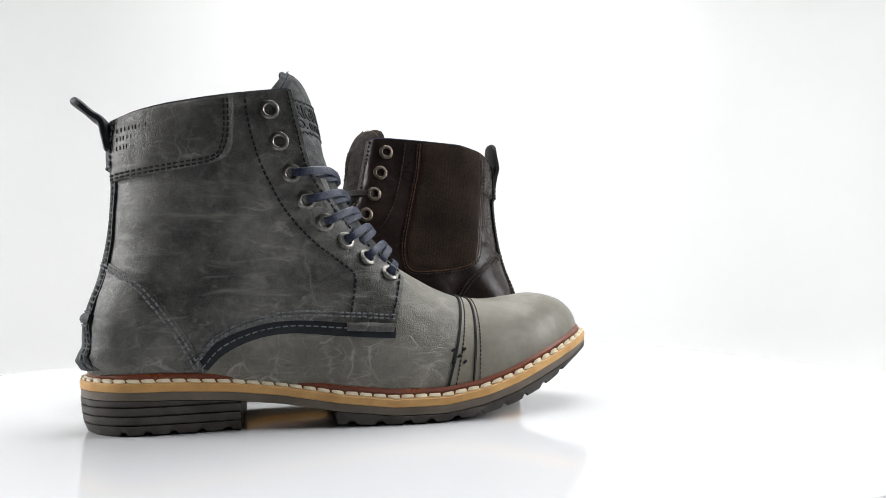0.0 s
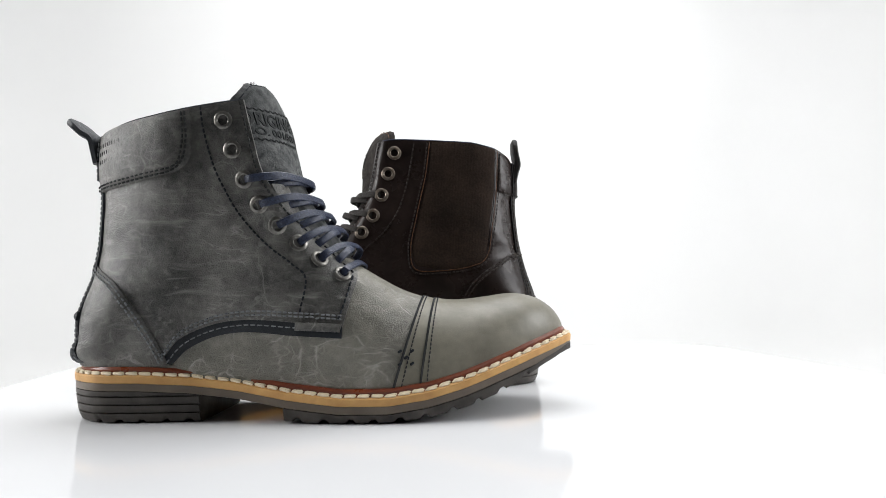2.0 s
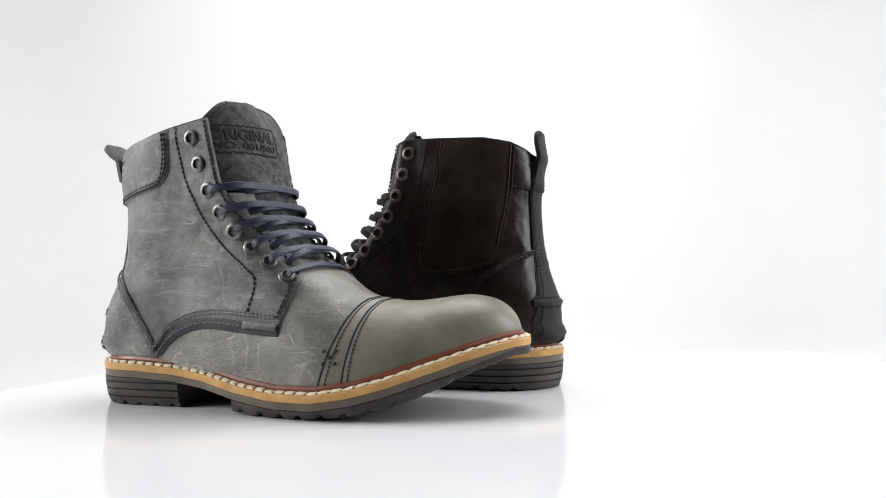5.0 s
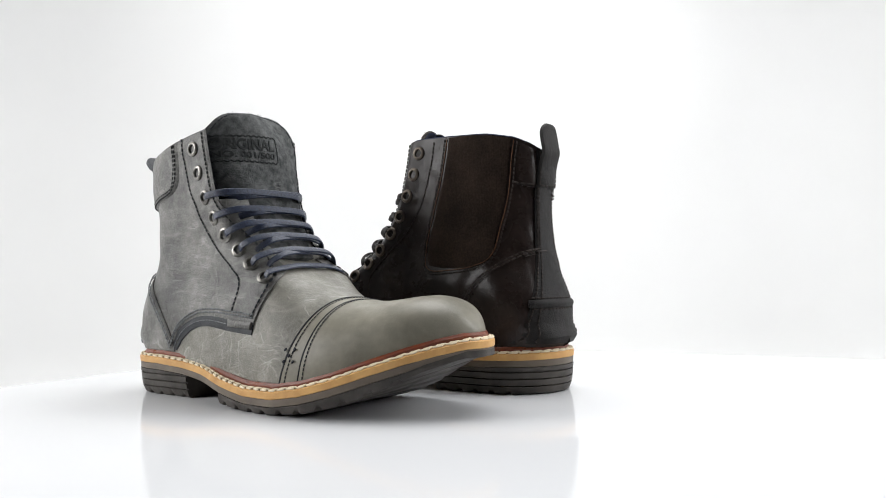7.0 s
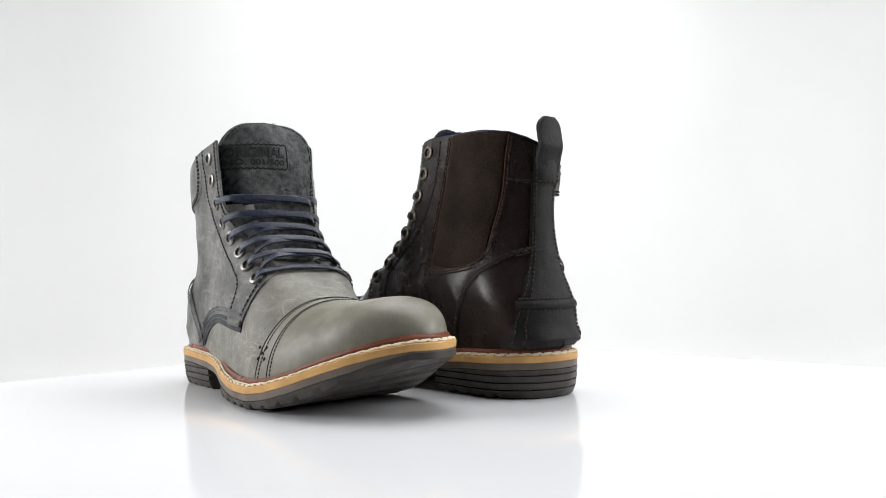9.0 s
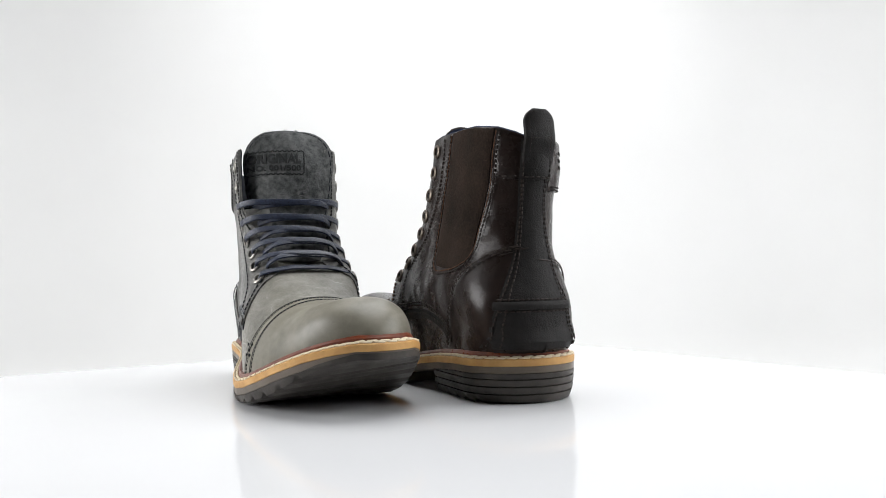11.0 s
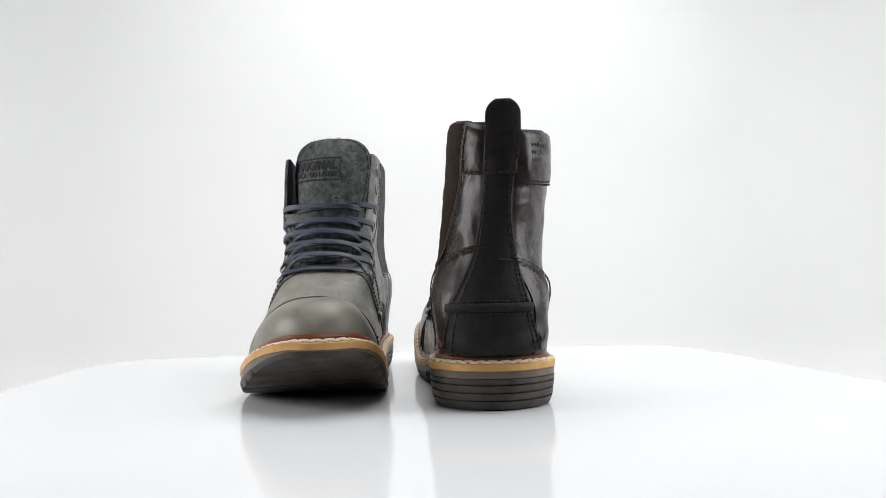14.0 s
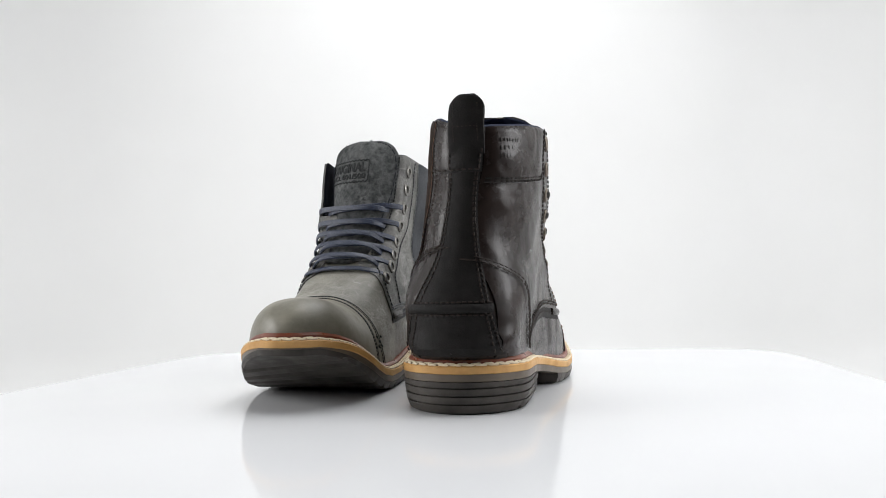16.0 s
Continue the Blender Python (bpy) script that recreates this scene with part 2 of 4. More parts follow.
N_SIDE = 220
WS = [i / N_SIDE for i in range(N_SIDE + 1)]
LOOP = np.array([edge_at(w, -1, 0.085) for w in WS] + [edge_at(w, 1) for w in reversed(WS[1:-1])])
FULL_LOOP = np.array([edge_at(w, -1) for w in WS] + [edge_at(w, 1) for w in reversed(WS[1:-1])])


def inset(loop, d):
    t = np.roll(loop, -1, axis=0) - np.roll(loop, 1, axis=0)
    t /= np.linalg.norm(t, axis=1)[:, None]
    return loop + d * np.c_[-t[:, 1], t[:, 0]]


weltz = lookup([0, .055, .085, .115, .145, .176, .205, .225, .243, .265, .285, .302, .3166],
               [.0296, .0288, .0270, .0235, .0185, .0150, .0150, .0182, .0235, .0315, .0380, .0425, .0455])
groundz = lookup([.14, .165, .20, .225, .245, .262, .28, .295, .3166], [.0015, 0, 0, .0025, .0075, .0135, .0215, .0280, .0350])



def along(x, y):
    """Place along the toe spring: the big-toe side rises ahead of the little-toe side."""
    return x + TOE_TILT * y * step(0.60, 0.95, x / LENGTH)


def rim_z(x, i):
    return weltz(along(x, LOOP[i][1]))


def tread_z(x, i):
    return groundz(along(x, LOOP[i][1]))


UP = inset(FULL_LOOP, 0.0068)
UP_LAT, UP_MED = UP[:N_SIDE + 1], np.r_[UP[:1], UP[:N_SIDE:-1], UP[N_SIDE:N_SIDE + 1]]
order_l, order_m = np.argsort(UP_LAT[:, 0]), np.argsort(UP_MED[:, 0])
# half widths of the shaft by height, lateral and medial, for the one boot and the other
SHAFTS = {
    "grey": (lookup([.05, .06, .087, .11, .149, .182, .2], [.0400, .0390, .0360, .0365, .0402, .0417, .0417]),
             lookup([.045, .077, .094, .104, .116, .13, .16, .194], [.041, .0395, .0366, .0345, .0332, .0338, .0355, .0368])),
    "brown": (lookup([.05, .06, .087, .11, .149, .182, .2], [.0400, .0395, .0375, .0385, .0435, .0455, .0455]),
              lookup([.045, .077, .10, .12, .16, .194], [.041, .0375, .0315, .0290, .0250, .0228]))}
shaft_lat, shaft_med = SHAFTS["grey"]
med_lift = lookup([0, .15, .4, .7, .88, .96, 1], [0, .003, .006, .0085, .0075, .004, 0])
NEAR = [(.1295, .1935), (.1340, .171), (.1380, .151), (.145, .1345), (.153, .1195), (.164, .1065), (.1755, .0965), (.187, .0885), (.200, .081), (.211, .0755), (.222, .0715),
        (.234, .0682), (.247, .0672), (.260, .0680), (.274, .0694), (.285, .0690), (.296, .0655), (.304, .0595), (.309, .0515), (.3100, .0455)]
FAR = [(.0185, .1770), (.0175, .158), (.0185, .138), (.0165, .112), (.0115, .088), (.0045, .065), (.0035, .048), (.0050, .032), (.09, .026), (.165, .016), (.203, .0145),
       (.230, .0190), (.247, .0240), (.260, .0290), (.274, .0340), (.284, .0370), (.294, .0400), (.302, .0420), (.3075, .0432), (.3098, .0440)]
NEAR, FAR = ([(x + 0.030 * max(x - 0.25, 0.0), z) for x, z in table] for table in (NEAR, FAR))
K_MAX = len(NEAR) - 1
K_CAP, K_STRIP = 10.70, 10.12
backx = lookup([.03, .048, .065, .088, .112, .138, .160, .1805, .22], [.005, .0035, .0055, .0115, .0165, .0185, .0175, .0185, .0185])


def pair_at(k):
    def cat(tab):
        i = min(int(k), K_MAX - 1)
        t = k - i
        p1, p2 = np.array(tab[i]), np.array(tab[i + 1])
        p0 = np.array(tab[i - 1]) if i else 2 * p1 - p2
        p3 = np.array(tab[i + 2]) if i + 2 <= K_MAX else 2 * p2 - p1
        return 0.5 * (2 * p1 + (p2 - p0) * t + (2 * p0 - 5 * p1 + 4 * p2 - p3) * t * t + (3 * p1 - p0 - 3 * p2 + p3) * t ** 3)
    return cat(NEAR), cat(FAR)


def upper_point(k, tau, side, lift=0.0):
    a, b = pair_at(k)
    x, z = a + (b - a) * tau
    z += (0.0005 * math.sin(math.pi * tau) if side < 0 else med_lift(tau)) * max(1 - k / 2, 0.0)
    run = float(np.linalg.norm(b - a))
    fore = step(7.0, 11.0, k)
    reach = (0.006 + 0.022 * step(2.2, 5.0, k) if side < 0 else 0.012) * (1 - fore) + run * fore
    power = 2.6 - 0.3 * fore + 0.5 * step(12, 17, k)
    q = min(tau * run / reach, 1.0)
    e = max(1 - (1 - q) ** power, 0.0) ** (1 / power)
    tab, order = (UP_LAT, order_l) if side < 0 else (UP_MED, order_m)
    low_signed = float(np.interp(max(x, 0.06), tab[order, 0], tab[order, 1]))
    high = -shaft_lat(z) if side < 0 else shaft_med(z)
    m = step(0.040, 0.085, z) * (1 - step(0.17, 0.235, x))
    extent = low_signed * (1 - m) + high * m
    mid_low = 0.5 * (float(np.interp(max(x, 0.06), UP_LAT[order_l, 0], UP_LAT[order_l, 1])) + float(np.interp(max(x, 0.06), UP_MED[order_m, 0], UP_MED[order_m, 1])))
    mid = mid_low * (1 - m) + (shaft_med(z) - shaft_lat(z)) * 0.5 * m
    away = (1 - tau) * run
    away += (x - backx(z) - away) * step(6.2, 7.4, k)
    high_up = step(0.05, 0.11, z)
    r = min(max(away / (0.036 + (0.030 if side < 0 else 0.012) * high_up), 0.0), 1.0)
    soft = 2.2 - 0.2 * high_up
    back = max(1 - (1 - r) ** soft, 0.0) ** (1 / soft)
    half = (extent - mid) * e * back
    n = noise.noise((x * 38, z * 38, side * 3.0)) * 0.0010 + noise.noise((x * 90, z * 110, side * 7.0)) * 0.0004
    half += side * n * step(0, 0.5, e * back) * (1 - step(0.2, 0.24, x))
    y = mid + half
    return np.array([x, y, z + weltz(along(x, y)) - weltz(x)])


def upper_grid(k0, k1, nk, nt, lift=0.0):
    """Rows of points from the lateral foot over the top to the medial foot."""
    rows = []
    for i in range(nk + 1):
        k = k0 + (k1 - k0) * i / nk
        taus = [(1 - math.cos(math.pi * j / nt)) / 2 if k < 8 else (j / nt) ** 1.5 for j in range(nt + 1)]
        rows.append([upper_point(k, t, -1) for t in reversed(taus)] + [upper_point(k, t, 1) for t in taus[1:]])
    g = np.array(rows)
    if lift:
        du = np.gradient(g, axis=0)
        dv = np.gradient(g, axis=1)
        nn = np.cross(dv, du)
        nn /= np.maximum(np.linalg.norm(nn, axis=2), 1e-9)[..., None]
        if np.mean(nn[:, nt, 2]) < 0:
            nn = -nn
        g = g + nn * lift
    return g


def grid_faces(nu, nv, base=0):
    return [(base + i * nv + j, base + i * nv + j + 1, base + (i + 1) * nv + j + 1, base + (i + 1) * nv + j) for i in range(nu - 1) for j in range(nv - 1)]


def shape_upper(kind):
    """Lay out the upper's surface for one of the two boots."""
    global shaft_lat, shaft_med, BASE, TREE
    shaft_lat, shaft_med = SHAFTS[kind]
    BASE = upper_grid(0, K_MAX, 150, 30)
    TREE = BVHTree.FromPolygons([tuple(v) for v in BASE.reshape(-1, 3)], grid_faces(BASE.shape[0], BASE.shape[1]))


def on_side(x, z, side):
    """The place and outward normal on the upper's side at (x, z)."""
    hit = TREE.ray_cast(Vector((x, side * 0.2, z)), Vector((0, -side, 0)), 0.3)
    if hit[0] is None:
        hit = TREE.find_nearest(Vector((x, side * 0.03, z)))
    p, n = np.array(hit[0]), np.array(hit[1])
    out = np.array([p[0] - 0.06, p[1] * 4, 0.0]) if p[0] < 0.19 else np.array([0, p[1], 0.02])
    return p, (n if n @ out > 0 else -n)


def on_back(y, z):
    hit = TREE.ray_cast(Vector((-0.1, y, z)), Vector((1, 0, 0)), 0.3)
    if hit[0] is None:
        hit = TREE.find_nearest(Vector((0.0, y, z)))
    p, n = np.array(hit[0]), np.array(hit[1])
    return p, (n if n[0] < 0 else -n)


def coons(bottom, right, top, left, nu, nv):
    """Grid of points inside four curves; left and right run upwards, bottom and top left to right."""
    b, t, l, r = spline(bottom, nu), spline(top, nu), spline(left, nv), spline(right, nv)
    g = np.zeros((nu, nv, 2))
    for i in range(nu):
        for j in range(nv):
            u, v = i / (nu - 1), j / (nv - 1)
            g[i, j] = ((1 - v) * b[i] + v * t[i] + (1 - u) * l[j] + u * r[j]
                       - ((1 - u) * (1 - v) * b[0] + u * (1 - v) * b[-1] + (1 - u) * v * t[0] + u * v * t[-1]))
    return g


def panel(name, g, place, thick, material, parent, label="", puff=0.0, under=-0.0008, taper=0):
    """A leather piece laid on the upper, with a rolled rim that goes down to it."""
    nu, nv = g.shape[:2]
    verts, rim = [], []
    for i in range(nu):
        for j in range(nv):
            p, n = place(*g[i, j])
            d = min(i, nu - 1 - i, j, nv - 1 - j)
            u, v = i / (nu - 1), j / (nv - 1)
            bulge = puff * (16 * u * (1 - u) * v * (1 - v)) ** 0.5
            thin = min((i + 0.2) / taper, 1.0) if taper else 1.0
            verts.append(p + n * (thick * (0.7 if d == 0 else 1.0) * thin + bulge))
    faces = grid_faces(nu, nv)
    ring = [(i, 0) for i in range(nu)] + [(nu - 1, j) for j in range(1, nv)] + [(i, nv - 1) for i in range(nu - 2, -1, -1)] + [(0, j) for j in range(nv - 2, 0, -1)]
    low = len(verts)
    for i, j in ring:
        p, n = place(*g[i, j])
        verts.append(p + n * under)
    for a in range(len(ring)):
        b = (a + 1) % len(ring)
        va, vb = ring[a][0] * nv + ring[a][1], ring[b][0] * nv + ring[b][1]
        faces.append((va, vb, low + b, low + a))
    return obj(name, verts, faces, material, parent, label)


def rod(verts, faces, a, b, ra, rb, up, sides=5):
    """A short rounded rod from a to b."""
    d = (b - a) / max(np.linalg.norm(b - a), 1e-9)
    s = np.cross(d, up)
    s /= max(np.linalg.norm(s), 1e-9)
    t = np.cross(s, d)
    base = len(verts)
    for f, k in ((0.0, 0.45), (0.15, 1.0), (0.85, 1.0), (1.0, 0.45)):
        c = a + (b - a) * f
        for i in range(sides):
            w = 2 * math.pi * i / sides
            verts.append(c + s * ra * k * math.cos(w) + t * rb * k * math.sin(w))
    for r in range(3):
        for i in range(sides):
            j = (i + 1) % sides
            faces.append((base + r * sides + i, base + r * sides + j, base + (r + 1) * sides + j, base + (r + 1) * sides + i))
    faces.append(tuple(base + i for i in range(sides)))
    faces.append(tuple(base + 3 * sides + i for i in range(sides)))


def stitching(name, path, place, lift, material, parent, pitch=0.0032, fill=0.72, radius=0.00052, label=""):
    """A row of thread stitches along a path on the upper."""
    pts = spline(path, 60)
    total = sum(float(np.linalg.norm(pts[i + 1] - pts[i])) for i in range(59))
    n = max(int(total / pitch), 2)
    ev = spline(path, n * 4 + 1)
    verts, faces = [], []
    for i in range(n):
        a, na = place(*ev[i * 4])
        b, nb = place(*ev[min(i * 4 + max(int(4 * fill + 0.5), 1), n * 4)])
        jit = random.uniform(-0.0002, 0.0002)
        rod(verts, faces, a + na * (lift + jit), b + nb * (lift - jit), radius * 1.25, radius, na)
    return obj(name, verts, faces, material, parent, label)


def ribbon(verts, faces, pts, normals, width, thick):
    """A flat lace along pts."""
    base = len(verts)
    m = len(pts)
    for i in range(m):
        d = pts[min(i + 1, m - 1)] - pts[max(i - 1, 0)]
        d = d / max(np.linalg.norm(d), 1e-9)
        n = normals[i] - d * (normals[i] @ d)
        n /= max(np.linalg.norm(n), 1e-9)
        s = np.cross(d, n)
        for a, b in ((-1, 0.1), (-0.8, 0.9), (0, 1.15), (0.8, 0.9), (1, 0.1), (0.8, -0.7), (-0.8, -0.7)):
            verts.append(pts[i] + s * a * width / 2 + n * b * thick / 2)
    for i in range(m - 1):
        for j in range(7):
            k = (j + 1) % 7
            faces.append((base + i * 7 + j, base + i * 7 + k, base + (i + 1) * 7 + k, base + (i + 1) * 7 + j))
    faces.append(tuple(base + j for j in range(7)))
    faces.append(tuple(base + (m - 1) * 7 + j for j in range(7)))


# ---- sole pieces ----
def slab(name, levels, keep, material, parent, label=""):
    """A layer of the sole: rings of the outline at several levels. levels: (inset, height function). keep: which outline points."""
    rings = []
    for d, zf in levels:
        lp = inset(LOOP, d)
        rings.append([np.array([lp[i][0], lp[i][1], zf(LOOP[i][0], i)]) for i in keep])
    n = len(keep)
    verts = [v for r in rings for v in r]
    faces = []
    for r in range(len(rings) - 1):
        for i in range(n):
            j = (i + 1) % n
            faces.append((r * n + i, r * n + j, (r + 1) * n + j, (r + 1) * n + i))
    # close bottom and top by bridging the lateral and the medial side
    half = n // 2
    for r in (0, len(rings) - 1):
        o = r * n
        for i in range(half):
            a, b, c, d = o + i, o + i + 1, o + (n - 1 - i) % n, o + (n - i) % n
            f = []
            for q in (a, b, c, d):
                if q not in f:
                    f.append(q)
            if len(f) > 2:
                faces.append(tuple(f))
    return obj(name, verts, faces, material, parent, label)


ALL = list(range(len(LOOP)))
HEEL_END, BALL_START = 0.0914, 0.143
LAT_N = N_SIDE


def build_sole(root):
    slab("rand", [(0.0075, lambda x, i: rim_z(x, i) - 0.002), (0.0042, lambda x, i: rim_z(x, i) - 0.001), (0.0040, lambda x, i: rim_z(x, i) + 0.0028),
                        (0.0052, lambda x, i: rim_z(x, i) + 0.0044), (0.0085, lambda x, i: rim_z(x, i) + 0.0046)], ALL, M_RAND, root, "thin oxblood leather rand")
    slab("welt", [(0.0012, lambda x, i: rim_z(x, i) - 0.0052), (0.0002, lambda x, i: rim_z(x, i) - 0.0046), (0.0, lambda x, i: rim_z(x, i) - 0.0008),
                        (0.0009, lambda x, i: rim_z(x, i)), (0.006, lambda x, i: rim_z(x, i))], ALL, M_WELT, root, "tan leather welt")
    slab("midsole", [(0.003, lambda x, i: rim_z(x, i) - 0.0100), (0.0008, lambda x, i: rim_z(x, i) - 0.0094), (0.0006, lambda x, i: rim_z(x, i) - 0.0050),
                           (0.003, lambda x, i: rim_z(x, i) - 0.0049)], ALL, M_MID, root, "smoky translucent midsole")

    def notch(i, x, lo, hi, pitch, wide):
        s = (x - lo) % pitch
        return lo < x < hi and s < wide

    def heel_keep():
        lat = [i for i in range(N_SIDE + 1) if LOOP[i][0] <= HEEL_END]
        return lat + [len(LOOP) - i for i in reversed(lat) if i > 0]

    keep = heel_keep()
    top = lambda x, i: rim_z(x, i) - 0.0096
    hz = [0.0, 0.0010, 0.0058, 0.0061, 0.0067, 0.0070, 0.0107, 0.0110, 0.0116, 0.0119, 0.0156, 0.0159, 0.0165, 0.0168]
    hi = [0.0062, 0.0042, 0.0022, 0.0036, 0.0036, 0.0020, 0.0015, 0.0029, 0.0029, 0.0013, 0.0009, 0.0023, 0.0023, 0.0008]
    levels = []
    for a, (z, d) in enumerate(zip(hz, hi)):
        levels.append((d, (lambda zz, first: (lambda x, i: zz + (0.0016 if first and notch(i, x, 0.026, 0.09, 0.0140, 0.0042) else 0.0)))(z, a < 2)))
    levels.append((0.0006, lambda x, i: rim_z(x, i) - 0.0098))
    slab("heel", levels, keep, M_RUBBER, root, "dark stacked rubber heel with grooves")

    first = next(i for i in range(N_SIDE + 1) if LOOP[i][0] >= BALL_START)
    keep = list(range(first, len(LOOP) - first + 1))
    # reorder so that the toe is the start of the loop: bridging runs from the toe backwards
    mid = len(keep) // 2
    keep = keep[mid:] + keep[:mid]
    low = lambda x, i: tread_z(x, i) + (0.0020 if notch(i, x, 0.150, 0.300, 0.0150, 0.0042) else 0.0)
    slab("outsole", [(0.0035, low), (0.0016, lambda x, i: low(x, i) + 0.0009), (0.0004, lambda x, i: max(tread_z(x, i) + 0.0046, low(x, i) + 0.0012)),
                           (0.0004, lambda x, i: rim_z(x, i) - 0.0098), (0.003, lambda x, i: rim_z(x, i) - 0.0097)], keep, M_RUBBER, root, "dark lugged rubber forefoot sole")

    # two offset rows of cream stitches on the welt
    v, f = [], []
    rod(v, f, np.array([-0.0034, 0, 0]), np.array([0.0034, 0, 0]), 0.00095, 0.00085, np.array([0, 0, 1.0]), 6)
    me = None
    for depth, phase, skew in ((0.0015, 0.25, -7), (0.0031, 0.75, 5)):
        lp = inset(LOOP, depth)
        path = np.r_[lp, lp[:1]]
        d = np.r_[0, np.cumsum(np.linalg.norm(np.diff(path, axis=0), axis=1))]
        n = int(d[-1] / 0.0078)
        for i in range(n):
            s = d[-1] * (i + phase) / n
            p, a, b = (np.array([np.interp(s + ds, d, path[:, 0]), np.interp(s + ds, d, path[:, 1])]) for ds in (0.0, -0.002, 0.002))
            t = b - a
            rz = math.degrees(math.atan2(t[1], t[0])) + skew
            slope = math.degrees(math.atan2(weltz(along(*b)) - weltz(along(*a)), max(np.linalg.norm(t), 1e-6)))
            if me is None:
                ob = obj("welt_stitch", v, f, M_CREAM, root)
                me = ob.data
            else:
                ob = new("welt_stitch", me)
                ob.parent = root
            up = 0.0006 if depth < 0.002 else 0.0011
            ob.matrix_basis = pose(p[0], p[1], weltz(along(p[0], p[1])) + up, 0, -slope + random.uniform(-3, 3), rz + random.uniform(-3, 3))


# ---- upper pieces ----
EYELETS_LAT = [(.108, .1795), (.1133, .1618), (.1200, .1440), (.1283, .1290), (.1383, .1162), (.1500, .1050), (.1624, .0948), (.1760, .0853)]
EYELETS_MED = [(.1140, .1830), (.1190, .1665), (.1245, .1495), (.1313, .1335), (.1403, .1200), (.1500, .1070), (.1612, .0960), (.1752, .0865)]
EYELETS_MED_GREY = [(.1140, .1797), (.1190, .1634), (.1245, .1463), (.1313, .1304), (.1403, .1158), (.1500, .1044), (.1612, .0941), (.1752, .0848)]
FRONT_EDGE = [(.178, .055), (.182, .071), (.1840, .0865), (.1705, .0985), (.1515, .117), (.1395, .133), (.1302, .150), (.1252, .170), (.1200, .1920)]
FRONT_EDGE_MED = [(.178, .055), (.182, .071), (.1840, .0865), (.1715, .0995), (.1540, .118), (.1435, .134), (.1360, .150), (.1315, .170), (.1270, .1932)]
TOP_LINE = [(.0200, .1770), (.05, .1815), (.085, .1868), (.1200, .1920)]
TOP_LINE_MED = [(.0200, .1772), (.0345, .1866), (.05, .1897), (.085, .1922), (.1270, .1932)]
ARCH_TOP = [(.0670, .0360), (.079, .050), (.099, .0585), (.120, .0615), (.149, .060), (.178, .0575)]
ARCH_LOW = [(.0735, .0340), (.083, .043), (.100, .0505), (.120, .0530), (.148, .0505), (.1775, .0485)]
COUNTER_MED = [(.0165, .1045), (.027, .1005), (.040, .0920), (.0555, .080), (.0650, .066), (.0720, .050), (.0755, .0365)]
COUNTER = [(.0165, .0960), (.028, .0895), (.040, .082), (.051, .069), (.062, .053), (.0705, .0365)]
STAY_LINE = [(.0945, .1885), (.0965, .173), (.101, .155), (.109, .136), (.118, .121), (.132, .105), (.147, .093), (.1555, .084), (.1525, .063)]
STAY_LINE_MED = [(.0985, .190), (.102, .169), (.108, .146), (.115, .131), (.124, .119), (.138, .1065), (.150, .0945), (.1575, .084), (.1545, .063)]


def shift(path, dx, dz):
    return [(x + dx, z + dz) for x, z in path]


